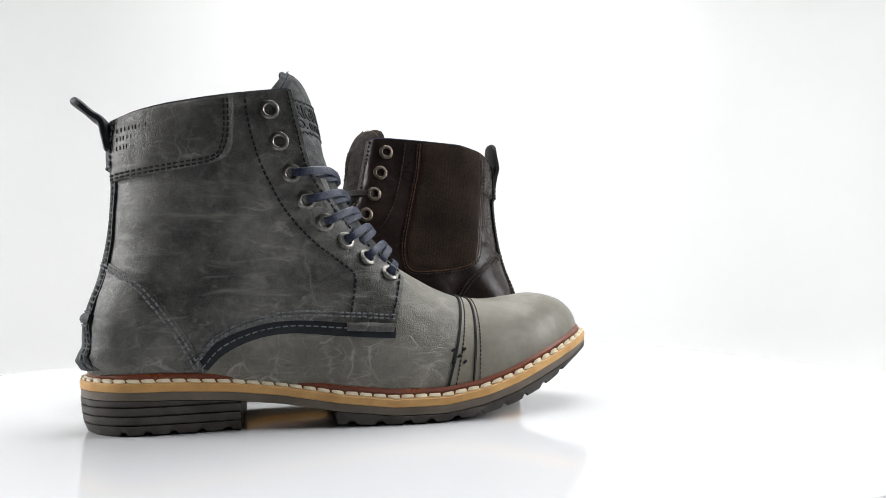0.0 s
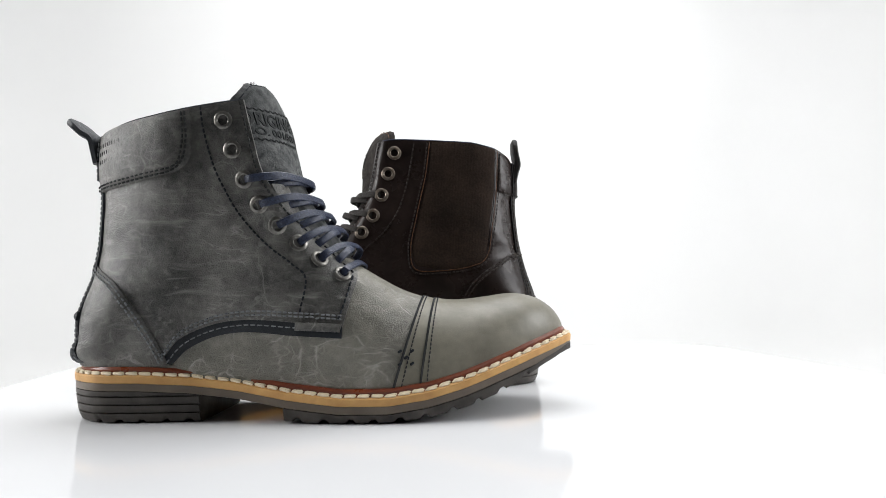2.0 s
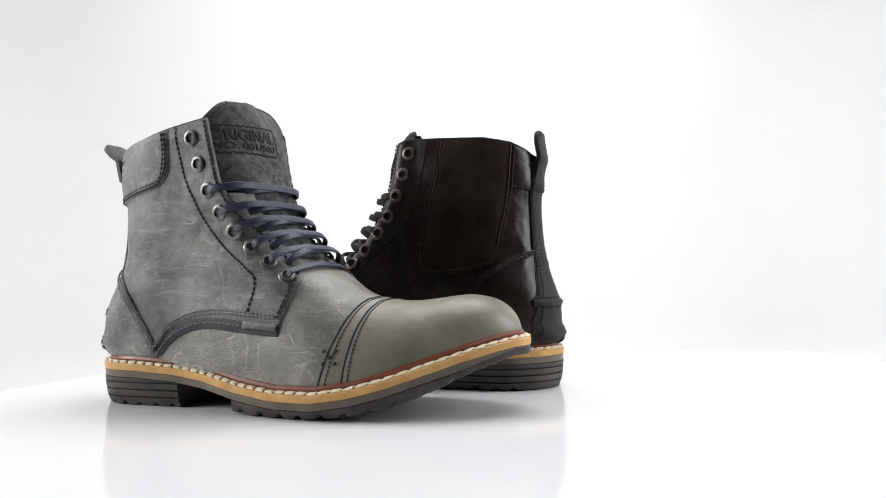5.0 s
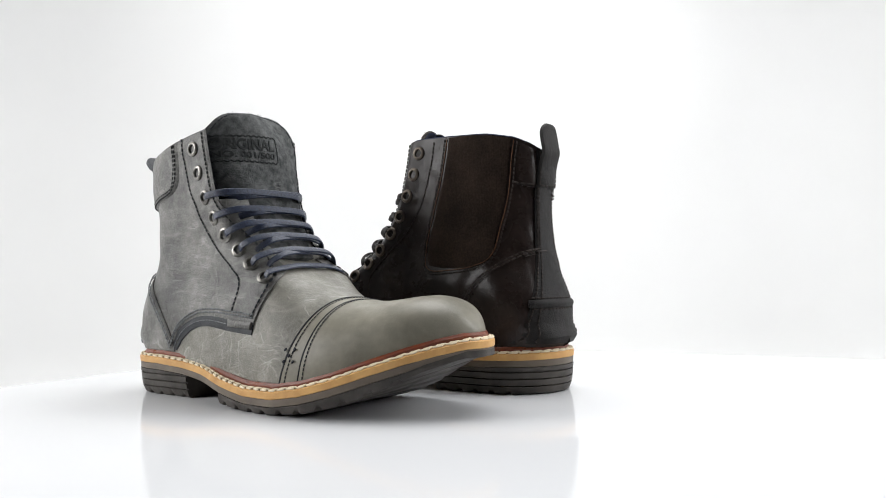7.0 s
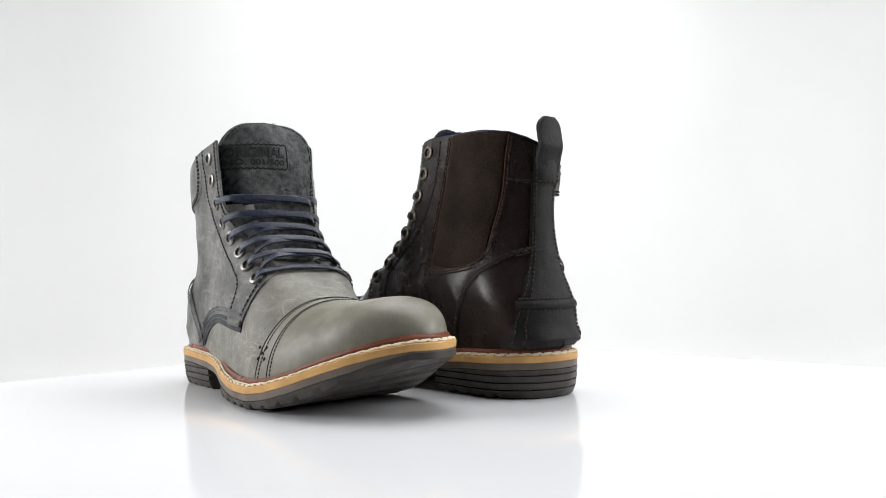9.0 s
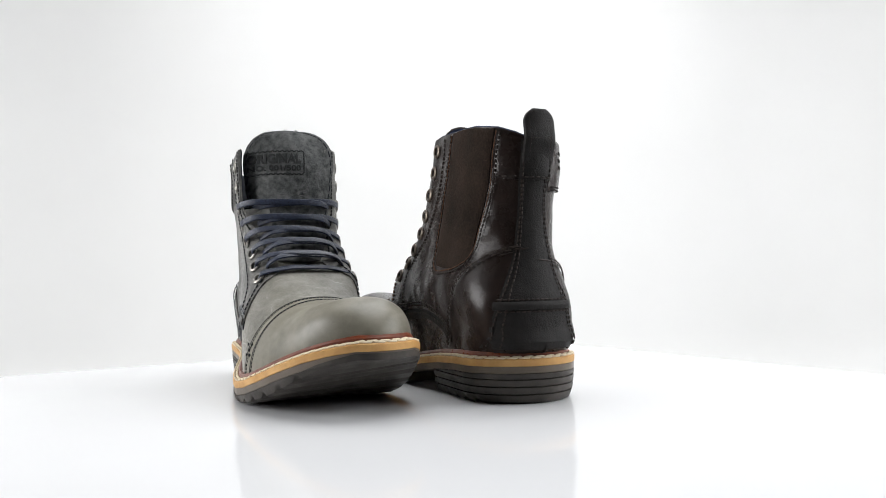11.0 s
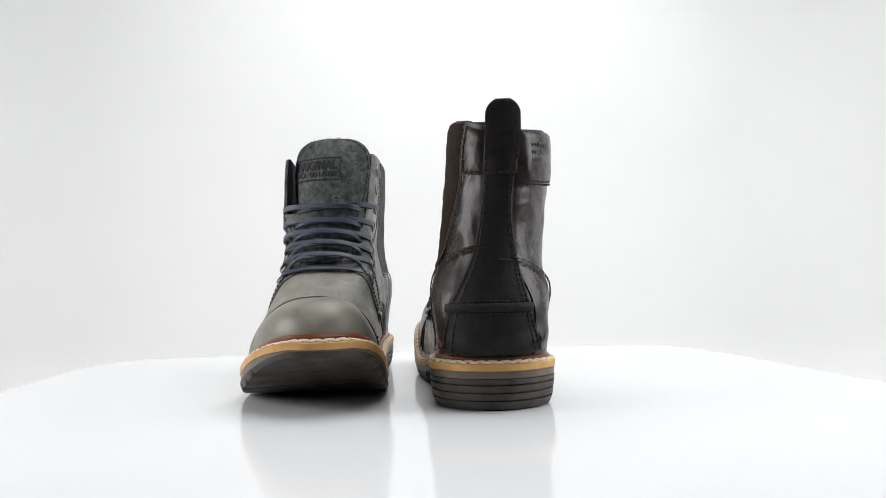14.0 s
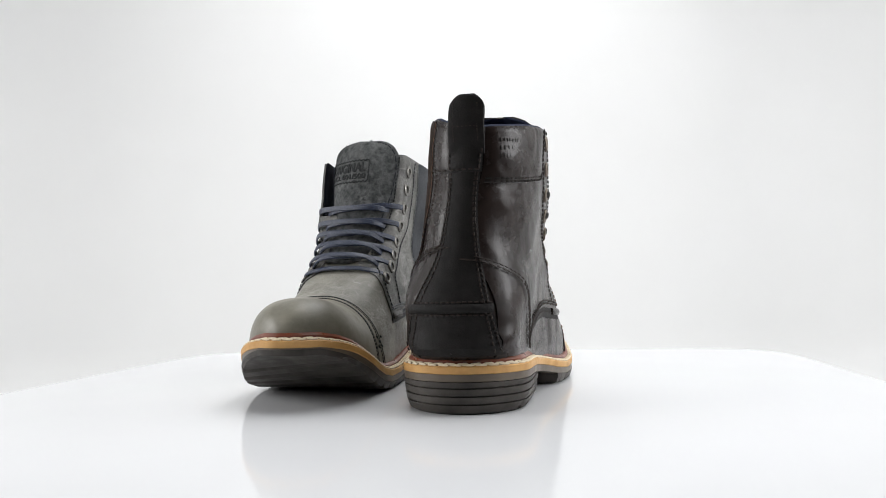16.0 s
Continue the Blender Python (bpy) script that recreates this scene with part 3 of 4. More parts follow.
def build_upper(root, c):
    vamp = BASE[int(150 * 5.0 / K_MAX):]
    obj("vamp", vamp.reshape(-1, 3), grid_faces(vamp.shape[0], vamp.shape[1]), c["vamp"], root, "creased leather vamp")
    shaft = BASE[:int(150 * 5.0 / K_MAX) + 1]
    # shaft with an inner wall and a sunk floor of lining
    inner = shaft.copy()
    cen = shaft.mean(axis=1, keepdims=True)
    way = cen - shaft
    way /= np.maximum(np.linalg.norm(way, axis=2), 1e-6)[..., None]
    inner = inner + way * 0.0035
    # the throat is open between the two facings, above the laces
    rows, cut_lat, cut_med, mid = 20, 6, 3, 30

    def open_throat(faces, nv, last):
        return [f for f in faces if not (f[0] // nv < last and mid - cut_lat <= f[0] % nv < mid + cut_med)]

    obj("shaft", shaft.reshape(-1, 3), open_throat(grid_faces(shaft.shape[0], shaft.shape[1]), shaft.shape[1], rows), c["quarter"], root, "leather shaft")
    vin = np.concatenate([shaft[:1] + way[:1] * 0.0004, shaft[:1] * 0.5 + inner[:1] * 0.5 + np.array([0, 0, 0.0012]), inner[:rows]])
    nvv = vin.shape[1]
    fs = open_throat(grid_faces(vin.shape[0], nvv), nvv, rows + 1)
    fs.append(tuple((vin.shape[0] - 1) * nvv + j for j in range(nvv)))
    vin = vin.reshape(-1, 3)
    for j in (mid - cut_lat, mid + cut_med):
        base = len(vin)
        vin = np.concatenate([vin, shaft[:rows, j]])
        fs += [(base + i, base + i + 1, (i + 3) * nvv + j, (i + 2) * nvv + j) for i in range(rows - 1)]
    obj("lining", vin, fs, c["lining"], root, "dark textile lining")

    for side, stay, eyes in ((-1, STAY_LINE, EYELETS_LAT), (1, STAY_LINE_MED, EYELETS_MED_GREY if c is GREY else EYELETS_MED)):
        at = (lambda s: (lambda x, z: on_side(x, z, s)))(side)
        top_line, edge = (TOP_LINE, FRONT_EDGE) if side < 0 else (TOP_LINE_MED, FRONT_EDGE_MED)
        g = coons(ARCH_TOP, edge, top_line, [ARCH_TOP[0], (.047, .075), (.027, .120), top_line[0]], 40, 40)
        panel("quarter", g, at, 0.0016, c["quarter"], root, "", taper=10)
        # dark piping band under the quarter's arched edge
        g = coons(ARCH_LOW, [(.1775, .0485), (.178, .0575)], ARCH_TOP, [ARCH_LOW[0], ARCH_TOP[0]], 34, 5)
        panel("arch_band", g, at, 0.0010, c["back"], root, "dark arched leather band")
        # counter round the heel
        seam = COUNTER if side < 0 else COUNTER_MED
        end, start = seam[-1], seam[0]
        g = coons([(.012, .034), (.04, .0335), (end[0], .033)], [(end[0], .033), end], seam, [(.012, .034), (.0125, .06), start], 22, 14)
        panel("counter", g, at, 0.0014, c["quarter"], root, "")
        # small folded tab at the quarter's front corner
        g = coons([(.150, .0535), (.1765, .0520)], [(.1765, .0520), (.1775, .0565)], [(.150, .0585), (.1775, .0565)], [(.150, .0535), (.150, .0585)], 10, 4)
        panel("loop_tab", g, at, 0.0034, c["quarter"], root, "")
        if side < 0:
            g = coons([(.020, .1415), (.04, .1435), (.06, .1460), (.079, .1495)], [(.079, .1495), (.0865, .156), (.0885, .170), (.0885, .1872)],
                      [(.0195, .1768), (.05, .1814), (.0885, .1872)], [(.020, .1415), (.0195, .1768)], 30, 18)
            panel("collar", g, at, 0.0024, c["quarter"], root, "padded leather collar", puff=0.0016)
            for off in (0.0, 0.0022):
                stitching("stitching", [(.021, .1425 + off), (.04, .1446 + off), (.06, .1472 + off), (.077, .1505 + off), (.0835 - off, .158), (.0857 - off, .170), (.0857 - off, .186)],
                          at, 0.0032, c["mark"], root)
            # embossed lines of illegible small writing
            verts, faces = [], []
            for row, (z, x0, x1) in enumerate(((.1690, .026, .043), (.1640, .026, .048), (.1590, .026, .060))):
                x = x0
                while x < x1:
                    w = random.uniform(0.0010, 0.0022)
                    a, na = at(x, z - 0.0013 + (x - x0) * 0.12)
                    b, nb = at(x, z + 0.0013 + (x - x0) * 0.12)
                    rod(verts, faces, a + na * 0.0035, b + nb * 0.0035, w * 0.4, 0.0003, na, 4)
                    x += w + 0.0006
            obj("embossing", verts, faces, c["mark"], root, "rows of pressed marks")
        else:
            g = coons([(.0448, .0960), (.056, .0922), (.078, .0900), (.0995, .0930)], [(.0995, .0930), (.1010, .107), (.0955, .133), (.088, .165), (.0845, .1916)],
                      [(.0345, .1860), (.058, .1900), (.0845, .1916)], [(.0448, .0960), (.0410, .122), (.037, .150), (.0345, .1860)], 26, 26)
            panel("elastic", g, at, 0.0022, c["elastic"], root, "ribbed elastic gusset", puff=0.0008)
            rim = [(.0328, .1845), (.0352, .150), (.0390, .122), (.0440, .0985), (.056, .0918), (.078, .0888), (.0988, .0905), (.1022, .107), (.0972, .133), (.0897, .165), (.0862, .1912)]
            stitching("piping", rim, at, 0.0020, c["dark_thread"], root, fill=1.0, radius=0.00036)
            rim2 = [(.0308, .1832), (.0333, .150), (.0370, .122), (.0420, .0980), (.055, .0898), (.078, .0868), (.1003, .0885), (.1043, .107), (.0993, .133), (.0917, .165), (.0882, .1914)]
            stitching("stitching", rim2, at, 0.0021, c["thread"], root)
            g = coons([(.0205, .1490), (.0335, .1515)], [(.0335, .1515), (.0325, .1846)], [(.0210, .1774), (.0325, .1846)], [(.0205, .1490), (.0210, .1774)], 8, 12)
            panel("collar", g, at, 0.0015, c["quarter"], root, "padded leather collar", puff=0.0006)
            stitching("stitching", [(.019, .1505), (.0335, .1530)], at, 0.0021, c["thread"], root)
        # stitched lines
        stitching("stitching", stay, at, 0.0020, c["dark_thread"] if c is GREY else c["thread"], root, pitch=0.0034, radius=0.0005)
        stitching("stitching", shift(seam, -0.0015, -0.0008), at, 0.0026, c["thread"], root)
        stitching("stitching", shift(seam, -0.0035, -0.0022), at, 0.0026, c["thread"], root)
        stitching("stitching", shift(ARCH_TOP, 0.0002, 0.0016), at, 0.0020, c["thread"], root)
        stitching("stitching", shift(ARCH_TOP, 0.0002, 0.0036), at, 0.0020, c["thread"], root)
        mid_arch = [((a[0] + b[0]) / 2, (a[1] + b[1]) / 2) for a, b in zip(ARCH_TOP, ARCH_LOW)]
        stitching("stitching", mid_arch, at, 0.0013, c["thread"], root, pitch=0.0042, radius=0.00035)
        stitching("stitching", shift(edge[2:], -0.0022, -0.0006), at, 0.0019, c["mark"], root)
        stitching("stitching", [(.1755, .059), (.1795, .072), (.182, .085)], at, 0.0020, c["dark_thread"], root)
        # eyelets
        for x, z in eyes:
            p, n = at(x, z)
            q = Vector(n).to_track_quat("Z", "Y").to_matrix()
            bm = bmesh.new()
            prof = [(0.0030, -0.0010), (0.0030, 0.0008), (0.0036, 0.0013), (0.0046, 0.0012), (0.0054, 0.0006), (0.0055, -0.0004)]
            seg = 20
            rings = [[bm.verts.new((r * math.cos(2 * math.pi * k / seg), r * math.sin(2 * math.pi * k / seg), h)) for k in range(seg)] for r, h in prof]
            for a in range(len(prof) - 1):
                for k in range(seg):
                    bm.faces.new((rings[a][k], rings[a][(k + 1) % seg], rings[a + 1][(k + 1) % seg], rings[a + 1][k]))
            # near-black disc closes the ring: the shade inside the eyelet, as colour
            shade_disc = bm.faces.new([rings[0][k] for k in range(seg)])
            shade_disc.material_index = 1
            m = Matrix.Translation(Vector(p + n * 0.0018)) @ q.to_4x4()
            bmesh.ops.transform(bm, matrix=m, verts=bm.verts)
            bmesh.ops.recalc_face_normals(bm, faces=bm.faces)
            part("eyelet", bm, [c["metal"], M_HOLE_SHADE], root, "round metal eyelet")

    # toe cap, the strip behind it and their seams
    cap = upper_grid(K_CAP, K_MAX, 46, 26, 0.0014)
    cap0 = upper_grid(K_CAP, K_CAP + 0.001, 1, 26, 0.0)[:1]
    cap = np.concatenate([cap0, cap])
    obj("toe_cap", cap.reshape(-1, 3), grid_faces(cap.shape[0], cap.shape[1]), c["toe"], root, "smooth burnished toe cap")
    strip = np.concatenate([upper_grid(K_STRIP, K_STRIP + 0.001, 1, 26, 0.0)[:1], upper_grid(K_STRIP, K_CAP - 0.02, 6, 26, 0.0008)])
    obj("toe_strip", strip.reshape(-1, 3), grid_faces(strip.shape[0], strip.shape[1]), c["toe"], root, "narrow leather strip behind the toe cap")
    for k, lift in ((K_STRIP + 0.13, 0.0010), (K_CAP + 0.13, 0.0017)):
        row = upper_grid(k, k + 0.02, 1, 40, lift)[0]
        d = np.r_[0, np.cumsum(np.linalg.norm(np.diff(row, axis=0), axis=1))]
        n = int(d[-1] / 0.0026)
        verts, faces = [], []
        for i in range(n):
            a = np.array([np.interp(d[-1] * (i + 0.1) / n, d, row[:, q]) for q in range(3)])
            b = np.array([np.interp(d[-1] * (i + 0.85) / n, d, row[:, q]) for q in range(3)])
            rod(verts, faces, a, b, 0.0004, 0.0003, np.array([0.3, 0, 1.0]))
        obj("stitching", verts, faces, c["dark_thread"], root)

    # dark rods along both seams: the grooves' shade put in as colour
    for k, lift in ((K_STRIP - 0.02, 0.0004), (K_CAP - 0.02, 0.0009)):
        row = spline(list(upper_grid(k, k + 0.02, 1, 40, lift)[0][1:-1]), 110)
        verts, faces = [], []
        for a, b in zip(row[:-1], row[1:]):
            rod(verts, faces, a, b + (b - a) * 0.4, 0.0010, 0.0007, np.array([0.3, 0, 1.0]), 5)
        obj("seam", verts, faces, c["mark"], root, "dark line for the shade in the seam groove")

    # bar tacks on the strip, near the welt
    for side in (-1, 1):
        verts, faces = [], []
        for dx, dz in ((-.004, .004), (.003, .004), (-.004, -.003), (.003, -.003), (-.0005, .0005)):
            p, n = on_side(.2152 + dx, .0362 + dz, side)
            rod(verts, faces, p + n * 0.0012 + np.array([-0.0011, 0, -0.0008]), p + n * 0.0012 + np.array([0.0011, 0, 0.0008]), 0.0008, 0.0006, n)
        obj("bar_tack", verts, faces, c["dark_thread"], root)

    # back strip, heel bar, strap and pull tab
    g = coons([(-.029, .036), (.033, .036)], [(.033, .036), (.0275, .064), (.0130, .095), (.0065, .126), (.004, .150), (.002, .1765)],
              [(-.0185, .1765), (.002, .1765)], [(-.029, .036), (-.0225, .064), (-.0155, .095), (-.0135, .126), (-.0160, .150), (-.0185, .1765)], 14, 40)
    panel("back_strip", g, on_back, 0.0020, c["back"], root, "dark leather back strip")
    for edge in ([(.0312, .038), (.0258, .064), (.0115, .095), (.005, .126), (.0025, .150)], [(-.0275, .038), (-.021, .064), (-.014, .095), (-.012, .126), (-.0145, .150)]):
        stitching("stitching", edge, on_back, 0.0021, c["thread"], root)
        stitching("stitching", [(y * 0.86 - 0.0005, z) for y, z in edge], on_back, 0.0021, c["thread"], root)
    g = coons([(-.0235, .0610), (.0292, .0610)], [(.0292, .0610), (.0287, .0660)], [(-.0230, .0660), (.0287, .0660)], [(-.0235, .0610), (-.0230, .0660)], 18, 4)
    panel("heel_bar", g, on_back, 0.0040, c["back"], root, "raised leather bar across the heel")
    stitching("stitching", [(-.022, .0672), (.0280, .0672)], on_back, 0.0021, c["thread"], root)
    stitching("stitching", [(-.022, .0598), (.0280, .0598)], on_back, 0.0021, c["thread"], root)
    g = coons([(-.0165, .149), (.0035, .149)], [(.0035, .149), (.0015, .1768)], [(-.0195, .1768), (.0015, .1768)], [(-.0165, .149), (-.0195, .1768)], 8, 12)
    panel("strap", g, on_back, 0.0036, c["back"], root, "stitched leather strap")
    stitching("stitching", [(.0022, .151), (.0004, .1765)], on_back, 0.0037, c["thread"], root)
    stitching("stitching", [(-.0152, .151), (-.0183, .1765)], on_back, 0.0037, c["thread"], root)
    stitching("stitching", [(-.0155, .1505), (.0025, .1505)], on_back, 0.0037, c["thread"], root)
    # pull tab: a folded loop that leans back, with a rounded end
    n = 24
    line = spline([(.0180, .160), (.0160, .169), (.0140, .1762), *TAB_LINE], n)
    verts, faces = [], []
    for i, (x, z) in enumerate(line):
        f = i / (n - 1)
        w = 0.0114 * (1 - max((f - 0.72) / 0.28, 0) ** 2.6 * 0.55)
        cy = -0.0082 - 0.0012 * f
        a = line[min(i + 1, n - 1)] - line[max(i - 1, 0)]
        a = a / np.linalg.norm(a)
        nx, nz = -a[1], a[0]
        rim = 1.0 if i < n - 1 else 0.6
        for y in (-1, -0.8, 0, 0.8, 1):
            k = rim * (0.0024 if abs(y) < 0.9 else 0.0014)
            verts.append((x + nx * k, cy + y * w, z + nz * k))
        for y in (1, 0.8, 0, -0.8, -1):
            k = rim * (0.0024 if abs(y) < 0.9 else 0.0014)
            verts.append((x - nx * k, cy + y * w, z - nz * k))
    for i in range(n - 1):
        for j in range(10):
            k = (j + 1) % 10
            faces.append((i * 10 + j, i * 10 + k, (i + 1) * 10 + k, (i + 1) * 10 + j))
    faces += [tuple(range(10)), tuple((n - 1) * 10 + j for j in range(10))]
    tab = obj("pull_tab", verts, faces, c["back"], root, "dark leather pull tab")
    verts, faces = [], []
    for i in range(5, 20):
        (x0, z0), (x1, z1) = line[i], line[i] + (line[i + 1] - line[i]) * 0.7
        for y in (-0.0078, 0.0078):
            rod(verts, faces, np.array([x0 - 0.0022, -0.0085 + y, z0 - 0.0006]), np.array([x1 - 0.0022, -0.0085 + y, z1 - 0.0006]), 0.0005, 0.0004, np.array([-1.0, 0, 0.3]))
    for j in range(6):
        y = -0.0155 + j * 0.0026
        rod(verts, faces, np.array([line[11][0] - 0.0021, y, line[11][1] - 0.001]), np.array([line[11][0] - 0.0021, y + 0.0018, line[11][1] - 0.001]), 0.0005, 0.0004, np.array([-1.0, 0, 0.3]))
    obj("tab_stitching", verts, faces, c["thread"], tab)

    build_tongue(root, c)
    build_laces(root, c)


TONGUE_LINE = [(.176, .0985), (.1640, .112), (.1525, .129), (.1440, .147), (.1390, .164), (.1350, .180), (.1302, .1945), (.1245, .2050), (.1180, .2090)]


def tongue_point(u, v):
    """u across -1..1, v from the throat up 0..1."""
    i = min(int(v * 60), 59)
    x, z = TONGUE_PTS[i] + (TONGUE_PTS[i + 1] - TONGUE_PTS[i]) * (v * 60 - i)
    half = TONGUE_WIDE * np.interp(v, [0, .3, .55, .72, .80, .86, .91, .95, .98, 1.0], [.022, .027, .034, .0362, .0358, .0335, .0295, .0235, .0165, .0065])
    drop = (TONGUE_BACK[0] * (1 - 0.55 * step(0.75, 0.95, v)) if u < 0 else TONGUE_BACK[1] - TONGUE_BACK[2] * v) * abs(u) ** 2.2 * min(half / 0.034, 1.0)
    half *= 0.97 if u < 0 else 1.0
    cy = TONGUE_MID[0] + TONGUE_MID[1] * v
    return np.array([x - drop + 0.0012 * math.sin(u * 5 + v * 9), cy + u * half, z])


TONGUE_PTS = spline(TONGUE_LINE, 61)
TONGUE_MID, TONGUE_WIDE = (-0.004, 0.003), 1.0
TONGUE_BACK = (0.028, 0.008, 0.010)
TAB_LINE = [(.0095, .182), (.0050, .1885), (.0012, .1945)]


def tongue_frame(u, v):
    p = tongue_point(u, v)
    a = tongue_point(min(u + 0.05, 1), v) - tongue_point(max(u - 0.05, -1), v)
    b = tongue_point(u, min(v + 0.04, 1)) - tongue_point(u, max(v - 0.04, 0))
    n = np.cross(a, b)
    n /= np.linalg.norm(n)
    if n[0] < 0:
        n = -n
    return p, n


def build_tongue(root, c):
    nu, nv = 25, 61
    front, back = [], []
    for j in range(nv):
        for i in range(nu):
            p, n = tongue_frame(-1 + 2 * i / (nu - 1), j / (nv - 1))
            rim = 0.3 if i in (0, nu - 1) or j == nv - 1 else 1.0
            front.append(p + n * 0.0014 * rim)
            back.append(p - n * 0.0022 * rim)
    m = nu * nv
    faces = grid_faces(nv, nu) + grid_faces(nv, nu, m)
    ring = list(range(nu)) + [j * nu + nu - 1 for j in range(1, nv)] + [(nv - 1) * nu + i for i in range(nu - 2, -1, -1)] + [j * nu for j in range(nv - 2, 0, -1)]
    for a in range(len(ring)):
        b = ring[(a + 1) % len(ring)]
        faces.append((ring[a], b, m + b, m + ring[a]))
    tongue = obj("tongue", front + back, faces, [c["tongue"], c["lining"]], root, "suede tongue with a pressed patch")
    for f in tongue.data.polygons:
        f.material_index = 1 if min(f.vertices) >= m else 0
    # edge stitching
    path = [(-0.9, 0.30), (-0.91, 0.5), (-0.92, 0.7), (-0.91, 0.85), (-0.82, 0.93), (-0.5, 0.962), (0, 0.972), (0.5, 0.962), (0.82, 0.93), (0.91, 0.85), (0.92, 0.7), (0.91, 0.5), (0.9, 0.3)]
    ev = spline(path, 200)
    verts, faces = [], []
    for i in range(0, 196, 4):
        a, na = tongue_frame(*ev[i])
        b, nb = tongue_frame(*ev[i + 3])
        rod(verts, faces, a + na * 0.0015, b + nb * 0.0015, 0.0005, 0.0004, na)
    obj("edge_stitching", verts, faces, c["dark_thread"], tongue)
    verts, faces = [], []
    for i in range(26):
        a, na = tongue_frame(*ev[random.randint(20, 180)])
        a = a + np.array([0.0, 0.0, 0.0016])
        b = a + np.array([random.uniform(-0.001, 0.001), random.uniform(-0.0012, 0.0012), random.uniform(0.0008, 0.0022)])
        rod(verts, faces, a, b, 0.00016, 0.00016, na, 3)
    obj("loose_thread", verts, faces, c["dark_thread"], tongue, "frayed threads on the raw edge")
    # the pressed patch: a frame of zigzag stitches, the word, and a line of marks that cannot be read
    verts, faces = [], []
    u0, u1, v0, v1 = -0.95, 0.28, 0.655, 0.800
    frame_path = [(u0 + (u1 - u0) * k / 24, v1 + 0.012 * (k % 2)) for k in range(25)] + [(u1 + 0.02 * (k % 2), v1 + (v0 - v1) * k / 12) for k in range(13)] + \
                 [(u1 + (u0 - u1) * k / 24, v0 - 0.012 * (k % 2)) for k in range(25)]
    for a, b in zip(frame_path[:-1], frame_path[1:]):
        pa, na = tongue_frame(*a)
        pb, nb = tongue_frame(*b)
        if np.linalg.norm(pb - pa) < 0.01:
            rod(verts, faces, pa + na * 0.0016, pb + nb * 0.0016, 0.0006, 0.0004, na, 4)
    obj("patch_border", verts, faces, c["mark"], tongue, "zigzag stitched patch border")
    for words, low, high in (("ORIGINAL", 0.720, 0.788), ("NO. 001/500", 0.671, 0.708)):
        text = bpy.data.curves.new("patch_word", "FONT")
        text.body, text.size, text.extrude, text.offset = words, 1.0, 0.0, 0.022
        temp = bpy.data.objects.new("patch_word", text)
        scene.collection.objects.link(temp)
        bpy.context.view_layer.update()
        me = bpy.data.meshes.new_from_object(temp.evaluated_get(bpy.context.evaluated_depsgraph_get()))
        bpy.data.objects.remove(temp)
        co = np.array([v.co for v in me.vertices])
        lo, hi = co.min(axis=0), co.max(axis=0)
        bm = bmesh.new()
        bm.from_mesh(me)
        ext = bmesh.ops.extrude_face_region(bm, geom=list(bm.faces))
        lifted = {g for g in ext["geom"] if isinstance(g, bmesh.types.BMVert)}
        for v in bm.verts:
            fu, fv = (v.co.x - lo[0]) / (hi[0] - lo[0]), (v.co.y - lo[1]) / (hi[1] - lo[1])
            p, n = tongue_frame(u0 + 0.05 + (u1 - u0 - 0.11) * fu, low + (high - low) * fv)
            v.co = Vector(p + n * (0.0019 if v in lifted else 0.0010))
        bmesh.ops.recalc_face_normals(bm, faces=bm.faces)
        part("patch_word", bm, c["mark"], tongue, "pressed words on the tongue patch")


